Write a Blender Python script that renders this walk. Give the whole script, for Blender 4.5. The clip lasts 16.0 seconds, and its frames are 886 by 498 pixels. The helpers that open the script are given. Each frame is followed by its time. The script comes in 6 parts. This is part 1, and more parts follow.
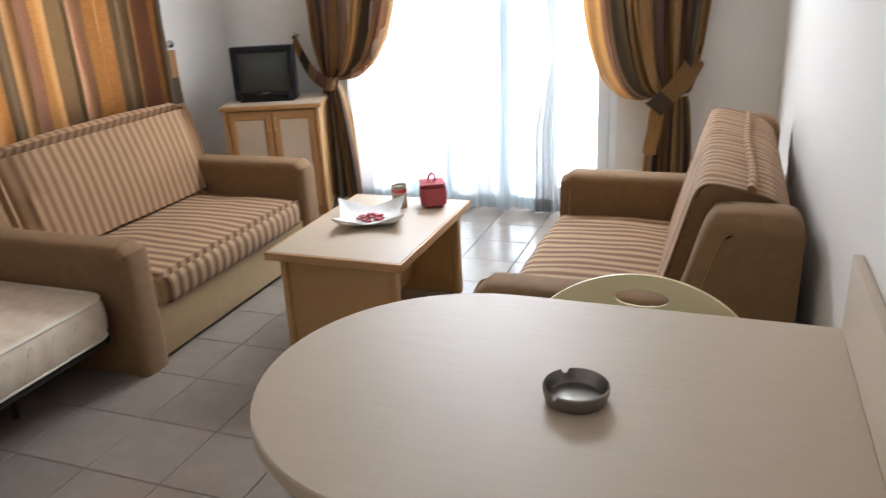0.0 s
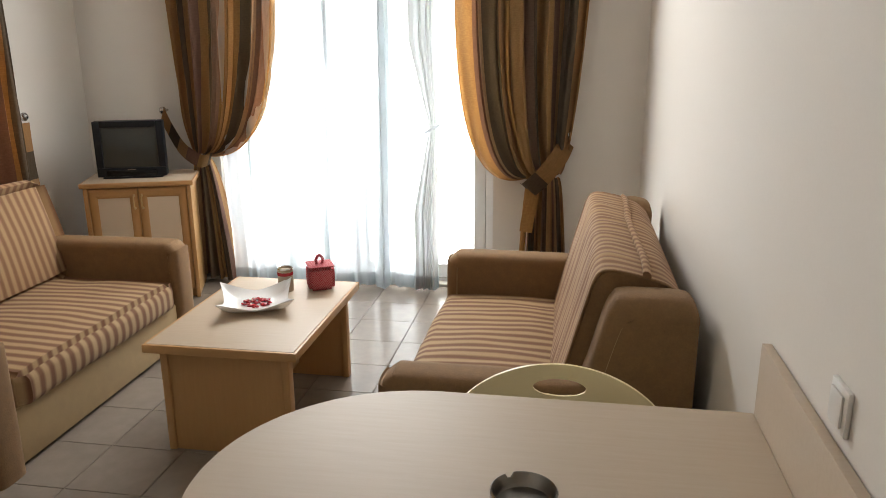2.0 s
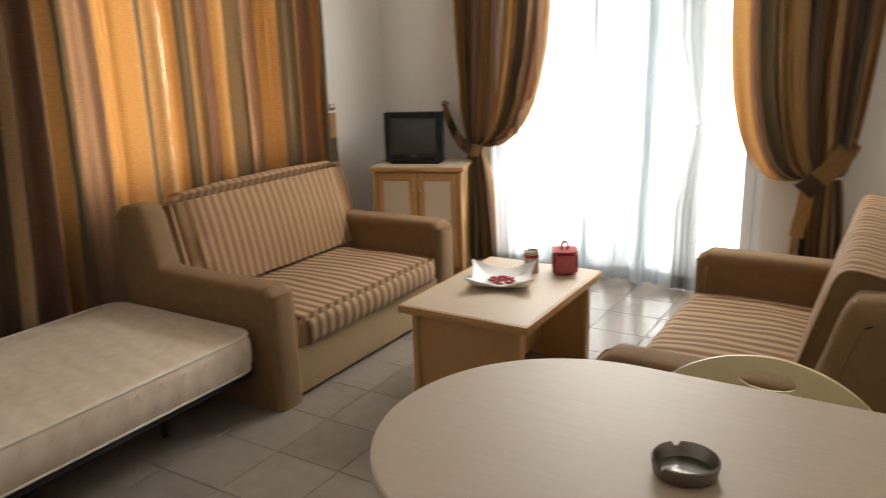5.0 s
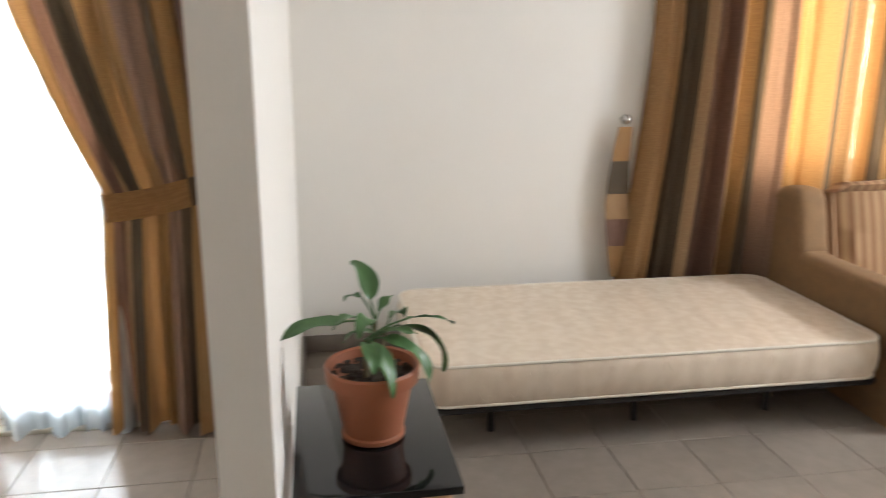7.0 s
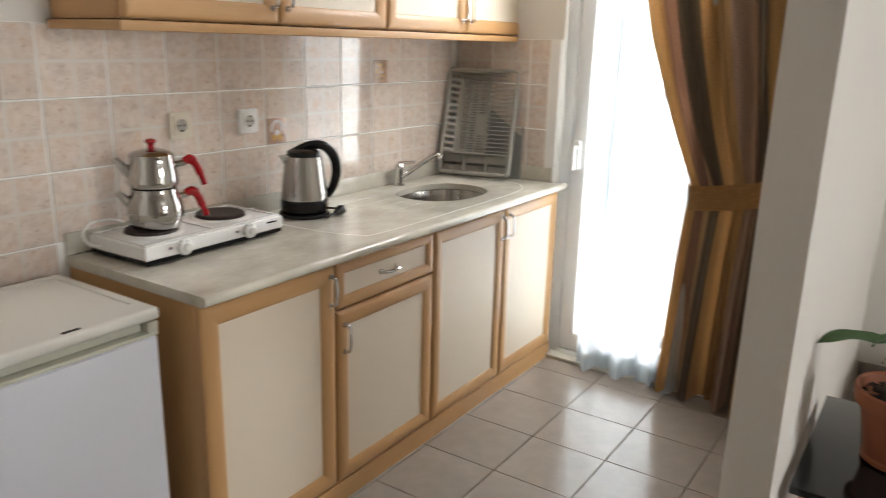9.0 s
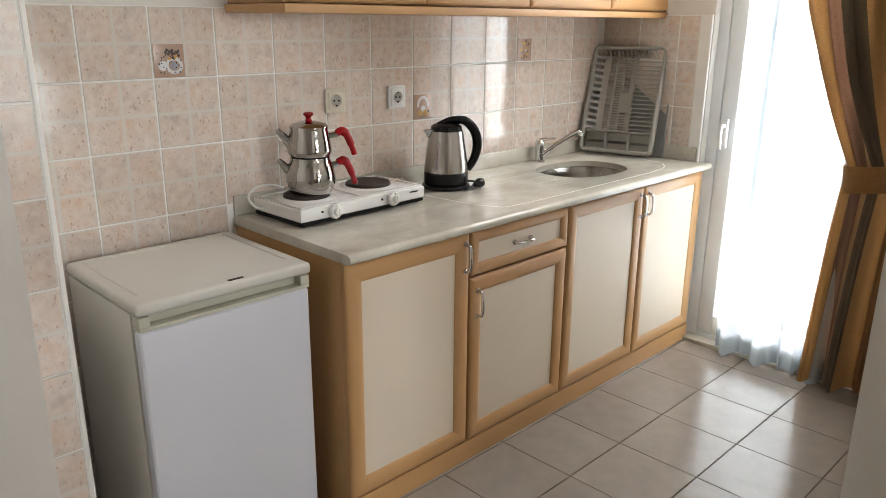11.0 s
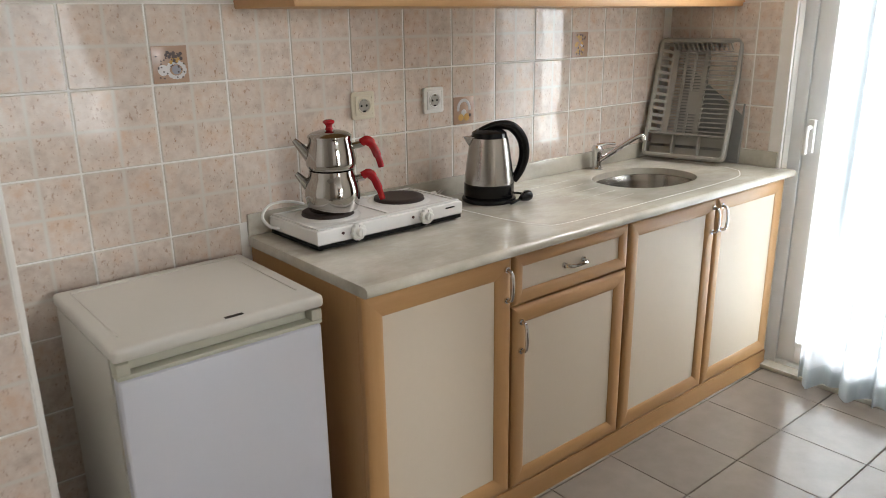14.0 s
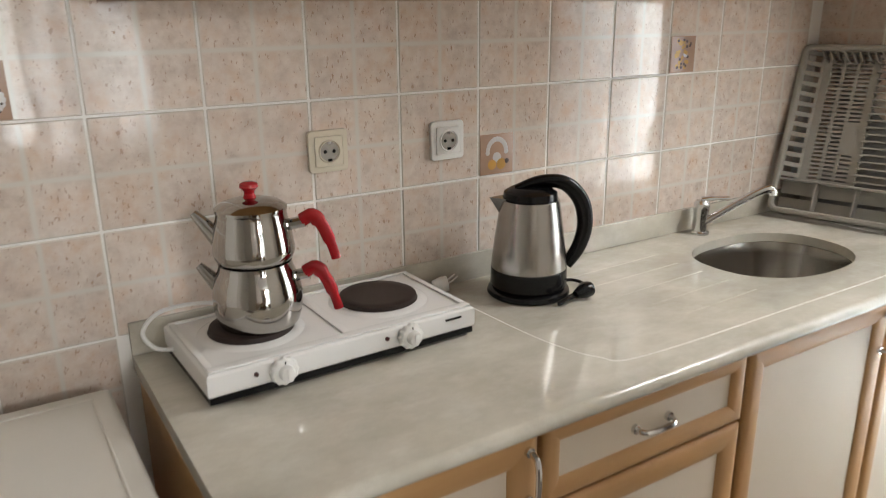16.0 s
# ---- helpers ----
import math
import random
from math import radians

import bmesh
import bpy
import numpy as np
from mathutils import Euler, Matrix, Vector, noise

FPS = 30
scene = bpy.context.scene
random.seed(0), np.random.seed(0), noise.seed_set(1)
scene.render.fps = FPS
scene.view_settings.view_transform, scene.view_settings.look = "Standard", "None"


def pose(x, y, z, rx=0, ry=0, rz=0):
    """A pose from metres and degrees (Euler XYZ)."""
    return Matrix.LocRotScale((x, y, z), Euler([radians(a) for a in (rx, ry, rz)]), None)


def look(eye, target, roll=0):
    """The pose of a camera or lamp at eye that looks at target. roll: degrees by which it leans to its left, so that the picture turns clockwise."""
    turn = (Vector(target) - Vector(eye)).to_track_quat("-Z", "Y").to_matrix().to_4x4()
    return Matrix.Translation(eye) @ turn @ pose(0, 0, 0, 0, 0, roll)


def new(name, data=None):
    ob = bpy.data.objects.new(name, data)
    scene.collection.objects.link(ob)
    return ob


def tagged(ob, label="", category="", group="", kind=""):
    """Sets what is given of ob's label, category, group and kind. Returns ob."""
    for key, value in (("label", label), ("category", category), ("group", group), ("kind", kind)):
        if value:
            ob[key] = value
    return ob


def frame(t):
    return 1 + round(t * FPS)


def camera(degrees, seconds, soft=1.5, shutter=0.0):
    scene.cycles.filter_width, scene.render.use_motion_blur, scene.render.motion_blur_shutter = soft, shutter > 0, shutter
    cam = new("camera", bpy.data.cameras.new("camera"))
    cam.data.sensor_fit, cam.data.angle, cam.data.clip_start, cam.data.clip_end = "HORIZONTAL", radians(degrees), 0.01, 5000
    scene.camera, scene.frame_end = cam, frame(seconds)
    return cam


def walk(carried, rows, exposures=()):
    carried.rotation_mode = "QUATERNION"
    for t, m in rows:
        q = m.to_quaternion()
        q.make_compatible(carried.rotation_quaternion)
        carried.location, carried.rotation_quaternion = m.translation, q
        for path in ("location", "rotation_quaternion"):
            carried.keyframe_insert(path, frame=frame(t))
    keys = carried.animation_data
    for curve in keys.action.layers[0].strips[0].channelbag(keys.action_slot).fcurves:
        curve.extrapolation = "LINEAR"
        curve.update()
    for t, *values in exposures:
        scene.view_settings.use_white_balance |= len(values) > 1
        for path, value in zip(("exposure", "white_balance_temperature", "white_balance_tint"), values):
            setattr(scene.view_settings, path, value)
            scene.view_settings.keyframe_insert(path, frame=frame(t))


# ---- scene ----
cam = camera(60.8, 16.0, soft=0.8, shutter=0.4)
PATH = [
    (0, (4.744, 2.065, 1.483), (4.073, 3.815, 0.787), -2.9),
    (0.5, (4.665, 2.091, 1.505), (4.209, 3.928, 0.858), -1.8),
    (1, (4.615, 2.073, 1.521), (4.253, 3.945, 0.918), -1.3),
    (1.5, (4.596, 2.068, 1.531), (4.263, 3.958, 0.969), -0.8),
    (2, (4.594, 2.078, 1.533), (4.274, 3.979, 0.999), -0.4),
    (2.5, (4.591, 2.076, 1.536), (4.285, 3.982, 1.015), 0.1),
    (3, (4.582, 2.053, 1.53), (4.289, 3.961, 1.008), 0.5),
    (5.5, (4.868, 1.963, 1.492), (3.563, 3.382, 0.961), -1.2),
    (6, (4.932, 1.933, 1.478), (3.357, 3.037, 0.930), -0.6),
    (6.5, (5.0, 1.94, 1.447), (3.215, 2.687, 0.941), -1.0),
    (7, (4.988, 1.955, 1.431), (3.079, 2.276, 0.928), 0.3),
    (7.5, (5.048, 1.949, 1.447), (3.121, 1.817, 0.931), -1.2),
    (8, (5.158, 1.949, 1.462), (3.299, 1.425, 0.946), -1.0),
    (8.5, (5.238, 1.986, 1.473), (3.472, 1.21, 0.945), 0.5),
    (9, (5.276, 2.052, 1.475), (3.669, 0.984, 0.947), 1.5),
    (9.5, (5.297, 2.153, 1.467), (3.871, 0.858, 0.929), 1.4),
    (12, (5.336, 2.163, 1.464), (4.02, 0.776, 0.88), 0.4),
    (12.5, (5.304, 2.184, 1.457), (4.033, 0.754, 0.875), 0.2),
    (13, (5.257, 2.196, 1.451), (4.034, 0.722, 0.876), -0.5),
    (13.5, (5.184, 2.135, 1.447), (3.976, 0.648, 0.872), -0.8),
    (14, (5.06, 1.983, 1.453), (3.836, 0.512, 0.869), -0.8),
    (14.5, (4.901, 1.858, 1.447), (3.691, 0.385, 0.841), -0.8),
    (15, (4.68, 1.734, 1.46), (3.542, 0.2, 0.868), 0.2),
    (15.5, (4.51, 1.56, 1.448), (3.421, -0.011, 0.859), 0.3),
    (16, (4.342, 1.401, 1.459), (3.325, -0.214, 0.863), -0.6),
]
walk(cam, [(t, look(eye, target, roll)) for t, eye, target, roll in PATH],
     [(0.0, 0.31, 5950, 10), (0.5, 0.18, 6250, 10), (1.0, 0.13, 6600, 10), (1.5, 0.06, 6700, 10), (3.0, -0.12, 6800, 10), (5.5, 0.03, 6950, 10), (6.5, 0.8, 6450, 10), (7.0, 0.9, 6250, 10),
      (7.5, 0.7, 6500, 10), (8.0, 0.25, 6450, 10), (9.0, 0.24, 6550, 10), (9.5, 0.28, 6500, 10), (13.0, 0.17, 6500, 10), (14.0, 0.1, 6500, 10), (15.0, 0.06, 6600, 10), (16.0, 0.14, 6600, 10)])

# ---- light ----
world = bpy.data.worlds.new("sky")
scene.world = world
world.use_nodes = True
wn = world.node_tree.nodes
sky = wn.new("ShaderNodeTexSky")
sky.sky_type = "NISHITA"
sky.sun_disc = False
sky.sun_elevation = radians(79)
sky.sun_rotation = radians(252.6)
world.node_tree.links.new(sky.outputs[0], wn["Background"].inputs[0])
wn["Background"].inputs[1].default_value = 0.12


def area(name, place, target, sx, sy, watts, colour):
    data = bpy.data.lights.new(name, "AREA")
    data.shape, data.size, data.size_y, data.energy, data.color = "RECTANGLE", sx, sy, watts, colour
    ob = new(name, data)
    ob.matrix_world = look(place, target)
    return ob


area("balcony_daylight", (3.25, 6.9, 1.17), (3.25, 0, 1.05), 1.8, 2.14, 97, (0.955, 0.985, 1.0))
# added fill lamp inside the room, above view, topping up the door's daylight
area("balcony_indoor_fill", (3.38, 6.45, 2.08), (3.3, 0, 0.9), 1.15, 0.36, 50, (0.975, 0.985, 1.0))
area("side_window_daylight", (1.2, 4.91, 1.48), (5, 4.91, 1.46), 1.82, 1.44, 70, (1.0, 0.97, 0.93))
area("kitchen_door_daylight", (1.88, 0.93, 1.17), (5, 0.93, 1.0), 0.76, 2.1, 46, (0.955, 0.985, 1.0))
# added unseen fill lamp in front of the kitchen voile, brightens the worktop
area("kitchen_indoor_fill", (2.31, 0.82, 2.0), (5, 0.93, 0.9), 0.46, 0.48, 14, (0.97, 0.985, 1.0))
sun_data = bpy.data.lights.new("sun", "SUN")
sun_data.energy, sun_data.angle, sun_data.color = 4.5, radians(0.5), (1.0, 0.95, 0.88)
sun = new("sun", sun_data)
sun.matrix_world = look((-16, -5, 86), (0, 0, 0))


# ---- materials ----
def tree(name):
    m = bpy.data.materials.new(name)
    m.use_nodes = True
    return m, m.node_tree.nodes, m.node_tree.links, m.node_tree.nodes["Principled BSDF"]


def mixcol(nt, links, fac, a, b, mode="MIX"):
    n = nt.new("ShaderNodeMix")
    n.data_type, n.blend_type = "RGBA", mode
    for sock, v in ((n.inputs[0], fac), (n.inputs[6], a), (n.inputs[7], b)):
        if hasattr(v, "links"):
            links.new(v, sock)
        elif isinstance(v, (int, float)):
            sock.default_value = v
        else:
            sock.default_value = (*v, 1)
    return n.outputs[2]


def coords(nt, links, scale=(1, 1, 1), space="Object"):
    c = nt.new("ShaderNodeTexCoord")
    m = nt.new("ShaderNodeMapping")
    m.inputs["Scale"].default_value = scale
    links.new(c.outputs[space], m.inputs[0])
    return m.outputs[0]


def noisy(nt, links, vec, scale, detail=4, rough=0.6):
    n = nt.new("ShaderNodeTexNoise")
    n.inputs["Scale"].default_value, n.inputs["Detail"].default_value, n.inputs["Roughness"].default_value = scale, detail, rough
    links.new(vec, n.inputs["Vector"])
    return n.outputs["Fac"]


def ramp(nt, links, fac, stops, mode="LINEAR"):
    r = nt.new("ShaderNodeValToRGB")
    r.color_ramp.interpolation = mode
    e = r.color_ramp.elements
    while len(e) < len(stops):
        e.new(0.5)
    for el, (p, c) in zip(e, stops):
        el.position, el.color = p, (*c, 1)
    links.new(fac, r.inputs[0])
    return r.outputs[0]


def bump(nt, links, bsdf, height, strength, dist=0.002):
    b = nt.new("ShaderNodeBump")
    b.inputs["Strength"].default_value, b.inputs["Distance"].default_value = strength, dist
    links.new(height, b.inputs["Height"])
    links.new(b.outputs[0], bsdf.inputs["Normal"])


def shade(c, k):
    return tuple(min(1.0, v * k) for v in c)


def plain(name, colour, rough=0.5, metal=0.0, var=0.12, big=3.0, fine=60.0, bumps=0.1, stretch=(1, 1, 1), coat=0.0, random_obj=0.0, dist=0.002):
    """A surface whose colour varies at a large and a fine scale, with fine relief."""
    m, nt, links, p = tree(name)
    vec = coords(nt, links, stretch)
    a, b = noisy(nt, links, vec, big), noisy(nt, links, vec, fine, 3)
    col = mixcol(nt, links, a, shade(colour, 1 - var), shade(colour, 1 + var * 0.6))
    col = mixcol(nt, links, b, col, mixcol(nt, links, 0.5, col, shade(colour, 1 - 2 * var)), "MIX")
    if random_obj:
        info = nt.new("ShaderNodeObjectInfo")
        col = mixcol(nt, links, info.outputs["Random"], col, mixcol(nt, links, 1.0, col, shade((1, 1, 1), 1 - random_obj), "MULTIPLY"))
    links.new(col, p.inputs["Base Color"])
    rr = nt.new("ShaderNodeMapRange")
    rr.inputs["To Min"].default_value, rr.inputs["To Max"].default_value = rough * 0.8, min(1, rough * 1.2)
    links.new(a, rr.inputs[0])
    links.new(rr.outputs[0], p.inputs["Roughness"])
    p.inputs["Metallic"].default_value, p.inputs["Coat Weight"].default_value = metal, coat
    if bumps:
        bump(nt, links, p, b, bumps, dist)
    return m


def wood(name, light, dark, rough=0.42, grain=(1.2, 14, 14), coat=0.0):
    m, nt, links, p = tree(name)
    vec = coords(nt, links, grain)
    a = noisy(nt, links, vec, 6, 6, 0.65)
    b = noisy(nt, links, coords(nt, links), 2.2, 3)
    col = ramp(nt, links, a, [(0.3, dark), (0.7, light)])
    col = mixcol(nt, links, b, shade(light, 0.93), col)
    links.new(col, p.inputs["Base Color"])
    p.inputs["Roughness"].default_value, p.inputs["Coat Weight"].default_value = rough, coat
    bump(nt, links, p, a, 0.06)
    return m


def striped(name, axis, period, light, dark, rough=0.9):
    """Woven upholstery with soft stripes across one axis."""
    m, nt, links, p = tree(name)
    c = nt.new("ShaderNodeTexCoord")
    s = nt.new("ShaderNodeSeparateXYZ")
    links.new(c.outputs["Object"], s.inputs[0])
    wob = noisy(nt, links, c.outputs["Object"], 9, 2)
    w1 = nt.new("ShaderNodeMath")
    w1.operation = "MULTIPLY_ADD"
    links.new(wob, w1.inputs[0])
    w1.inputs[1].default_value = 0.006
    links.new(s.outputs[axis], w1.inputs[2])
    w2 = nt.new("ShaderNodeMath")
    w2.operation = "MULTIPLY"
    links.new(w1.outputs[0], w2.inputs[0])
    w2.inputs[1].default_value = 2 * math.pi / period
    sn = nt.new("ShaderNodeMath")
    sn.operation = "SINE"
    links.new(w2.outputs[0], sn.inputs[0])
    mr = nt.new("ShaderNodeMapRange")
    mr.inputs["From Min"].default_value, mr.inputs["From Max"].default_value = -0.7, 0.7
    links.new(sn.outputs[0], mr.inputs[0])
    weave = noisy(nt, links, c.outputs["Object"], 420, 2)
    worn = noisy(nt, links, c.outputs["Object"], 5, 4)
    col = mixcol(nt, links, mr.outputs[0], dark, light)
    col = mixcol(nt, links, weave, mixcol(nt, links, 1.0, col, (0.72, 0.72, 0.72), "MULTIPLY"), col)
    col = mixcol(nt, links, worn, mixcol(nt, links, 1.0, col, (0.85, 0.84, 0.83), "MULTIPLY"), col)
    links.new(col, p.inputs["Base Color"])
    p.inputs["Roughness"].default_value = rough
    p.inputs["Sheen Weight"].default_value = 0.04
    bump(nt, links, p, weave, 0.3)
    return m


def cloth(name, stops, through_light, rough=0.85):
    """Curtain cloth with bands along its width (u), that lets some light through."""
    m, nt, links, p = tree(name)
    uv = nt.new("ShaderNodeTexCoord")
    s = nt.new("ShaderNodeSeparateXYZ")
    links.new(uv.outputs["UV"], s.inputs[0])
    fr = nt.new("ShaderNodeMath")
    fr.operation = "FRACT"
    links.new(s.outputs[0], fr.inputs[0])
    col = ramp(nt, links, fr.outputs[0], stops, "CONSTANT")
    mp = nt.new("ShaderNodeMapping")
    mp.inputs["Scale"].default_value = (160, 14, 1)
    links.new(uv.outputs["UV"], mp.inputs[0])
    slub = noisy(nt, links, mp.outputs[0], 3, 4)
    # shade of the crinkles, darkened into the colour without any relief
    cr = nt.new("ShaderNodeMapping")
    cr.inputs["Scale"].default_value = (22, 60, 1)
    links.new(uv.outputs["UV"], cr.inputs[0])
    crinkle_shade = noisy(nt, links, cr.outputs[0], 3, 3)
    col = mixcol(nt, links, ramp(nt, links, crinkle_shade, [(0.42, (0, 0, 0)), (0.6, (1, 1, 1))]), mixcol(nt, links, 1.0, col, (0.87, 0.86, 0.85), "MULTIPLY"), col)
    col = mixcol(nt, links, slub, mixcol(nt, links, 1.0, col, (0.6, 0.58, 0.55), "MULTIPLY"), col)
    links.new(col, p.inputs["Base Color"])
    p.inputs["Roughness"].default_value, p.inputs["Sheen Weight"].default_value = rough, 0.05
    tr = nt.new("ShaderNodeBsdfTranslucent")
    links.new(mixcol(nt, links, 1.0, col, (1.0, 0.84, 0.62), "MULTIPLY"), tr.inputs[0])
    mix = nt.new("ShaderNodeMixShader")
    mix.inputs[0].default_value = through_light
    links.new(p.outputs[0], mix.inputs[1])
    links.new(tr.outputs[0], mix.inputs[2])
    links.new(mix.outputs[0], nt["Material Output"].inputs[0])
    bump(nt, links, p, slub, 0.45, 0.003)
    return m


def voile(name, clear=0.34, passing=(0.62, 0.66, 0.70)):
    """Sheer cloth: clear between the threads, fold shade painted as bands along u, denser at its doubled hem."""
    m, nt, links, p = tree(name)
    p.inputs["Base Color"].default_value, p.inputs["Roughness"].default_value = (0.80, 0.83, 0.86, 1), 0.9
    uv = nt.new("ShaderNodeTexCoord")
    s = nt.new("ShaderNodeSeparateXYZ")
    links.new(uv.outputs["UV"], s.inputs[0])
    mp = nt.new("ShaderNodeMapping")
    mp.inputs["Scale"].default_value = (1, 0.035, 1)
    links.new(uv.outputs["UV"], mp.inputs[0])
    # noise bands put the shade of folds into the colour, apart from the pleats
    fold_shade = ramp(nt, links, noisy(nt, links, mp.outputs[0], 6.5, 2, 0.5), [(0.5, (0, 0, 0)), (0.6, (1, 1, 1))])
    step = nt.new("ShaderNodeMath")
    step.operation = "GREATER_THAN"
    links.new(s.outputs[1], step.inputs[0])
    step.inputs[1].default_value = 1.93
    hem_and_shade = nt.new("ShaderNodeMath")
    hem_and_shade.operation = "MAXIMUM"
    links.new(fold_shade, hem_and_shade.inputs[0])
    links.new(step.outputs[0], hem_and_shade.inputs[1])
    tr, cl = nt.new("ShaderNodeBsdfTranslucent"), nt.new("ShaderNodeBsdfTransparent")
    links.new(mixcol(nt, links, hem_and_shade.outputs[0], passing, (0.14, 0.162, 0.17)), tr.inputs[0])
    rr = nt.new("ShaderNodeMapRange")
    rr.inputs["To Min"].default_value, rr.inputs["To Max"].default_value = clear, 0.0
    links.new(hem_and_shade.outputs[0], rr.inputs[0])
    m1, m2 = nt.new("ShaderNodeMixShader"), nt.new("ShaderNodeMixShader")
    m1.inputs[0].default_value = 0.6
    links.new(p.outputs[0], m1.inputs[1])
    links.new(tr.outputs[0], m1.inputs[2])
    links.new(rr.outputs[0], m2.inputs[0])
    links.new(m1.outputs[0], m2.inputs[1])
    links.new(cl.outputs[0], m2.inputs[2])
    links.new(m2.outputs[0], nt["Material Output"].inputs[0])
    return m


def ticking(name):
    """Satin mattress cloth: soft diagonal quilting ripples and a faint woven leaf pattern."""
    m, nt, links, p = tree(name)
    c = nt.new("ShaderNodeTexCoord")
    mp = nt.new("ShaderNodeMapping")
    mp.inputs["Rotation"].default_value, mp.inputs["Scale"].default_value = (0, 0, radians(28)), (1.0, 2.6, 1.0)
    links.new(c.outputs["Object"], mp.inputs[0])
    wave = nt.new("ShaderNodeTexWave")
    wave.bands_direction = "Y"
    for key, v in (("Scale", 1.15), ("Distortion", 3.6), ("Detail", 2.0), ("Detail Scale", 1.3)):
        wave.inputs[key].default_value = v
    links.new(mp.outputs[0], wave.inputs["Vector"])
    leaf = noisy(nt, links, coords(nt, links, (1.0, 1.0, 0.7)), 24, 2, 0.4)
    woven = ramp(nt, links, leaf, [(0.38, (0, 0, 0)), (0.64, (1, 1, 1))])
    col = mixcol(nt, links, woven, (0.655, 0.545, 0.425), (0.695, 0.59, 0.47))
    col = mixcol(nt, links, wave.outputs["Fac"], mixcol(nt, links, 1.0, col, (0.965, 0.96, 0.955), "MULTIPLY"), col)
    links.new(col, p.inputs["Base Color"])
    rr = nt.new("ShaderNodeMapRange")
    rr.inputs["To Min"].default_value, rr.inputs["To Max"].default_value = 0.5, 0.34
    links.new(woven, rr.inputs[0])
    links.new(rr.outputs[0], p.inputs["Roughness"])
    add = nt.new("ShaderNodeMath")
    add.operation = "MULTIPLY_ADD"
    links.new(leaf, add.inputs[0])
    add.inputs[1].default_value = 0.5
    links.new(wave.outputs["Fac"], add.inputs[2])
    bump(nt, links, p, add.outputs[0], 0.3, 0.007)
    return m


def glassy(name):
    m, nt, links, p = tree(name)
    p.inputs["Base Color"].default_value = (0.97, 0.99, 0.98, 1)
    p.inputs["Roughness"].default_value, p.inputs["Transmission Weight"].default_value, p.inputs["IOR"].default_value = 0.0, 1.0, 1.45
    return m


def marbled(name):
    m, nt, links, p = tree(name)
    vec = coords(nt, links, (1.0, 1.7, 1.5))
    a = noisy(nt, links, vec, 3.0, 8, 0.62)
    b = noisy(nt, links, vec, 11, 6, 0.7)
    col = ramp(nt, links, a, [(0.25, (0.43, 0.40, 0.335)), (0.42, (0.55, 0.52, 0.45)), (0.6, (0.66, 0.63, 0.555)), (0.75, (0.57, 0.535, 0.465))])
    col = mixcol(nt, links, ramp(nt, links, b, [(0.45, (0, 0, 0)), (0.7, (1, 1, 1))]), mixcol(nt, links, 1.0, col, (0.88, 0.87, 0.84), "MULTIPLY"), col)
    links.new(col, p.inputs["Base Color"])
    p.inputs["Roughness"].default_value = 0.13
    return m


def glazed(name, base, spot, rough, random_amount, spots=0.62, cloudy=0.35):
    """Glazed tile: a clouded ground with small darker flecks, each tile a little different."""
    m, nt, links, p = tree(name)
    info = nt.new("ShaderNodeObjectInfo")
    c = nt.new("ShaderNodeTexCoord")
    add = nt.new("ShaderNodeVectorMath")
    add.operation = "MULTIPLY_ADD"
    comb = nt.new("ShaderNodeCombineXYZ")
    for n in range(3):
        links.new(info.outputs["Random"], comb.inputs[n])
    links.new(comb.outputs[0], add.inputs[0])
    add.inputs[1].default_value = (37, 53, 71)
    links.new(c.outputs["Object"], add.inputs[2])
    cloud, fleck = noisy(nt, links, add.outputs[0], 14, 5), noisy(nt, links, add.outputs[0], 75, 3, 0.7)
    col = mixcol(nt, links, ramp(nt, links, cloud, [(0.35, (0, 0, 0)), (0.68, (1, 1, 1))]), mixcol(nt, links, cloudy, shade(base, 0.96), spot), shade(base, 1.05))
    col = mixcol(nt, links, ramp(nt, links, fleck, [(spots, (0, 0, 0)), (spots + 0.1, (1, 1, 1))]), col, spot)
    col = mixcol(nt, links, info.outputs["Random"], col, mixcol(nt, links, 1.0, col, shade((1, 1, 1), 1 - random_amount), "MULTIPLY"))
    links.new(col, p.inputs["Base Color"])
    rr = nt.new("ShaderNodeMapRange")
    rr.inputs["To Min"].default_value, rr.inputs["To Max"].default_value = rough * 0.93, rough * 1.1
    links.new(cloud, rr.inputs[0])
    links.new(rr.outputs[0], p.inputs["Roughness"])
    low = noisy(nt, links, add.outputs[0], 9, 1)
    bump(nt, links, p, low, 0.05, 0.004)
    return m


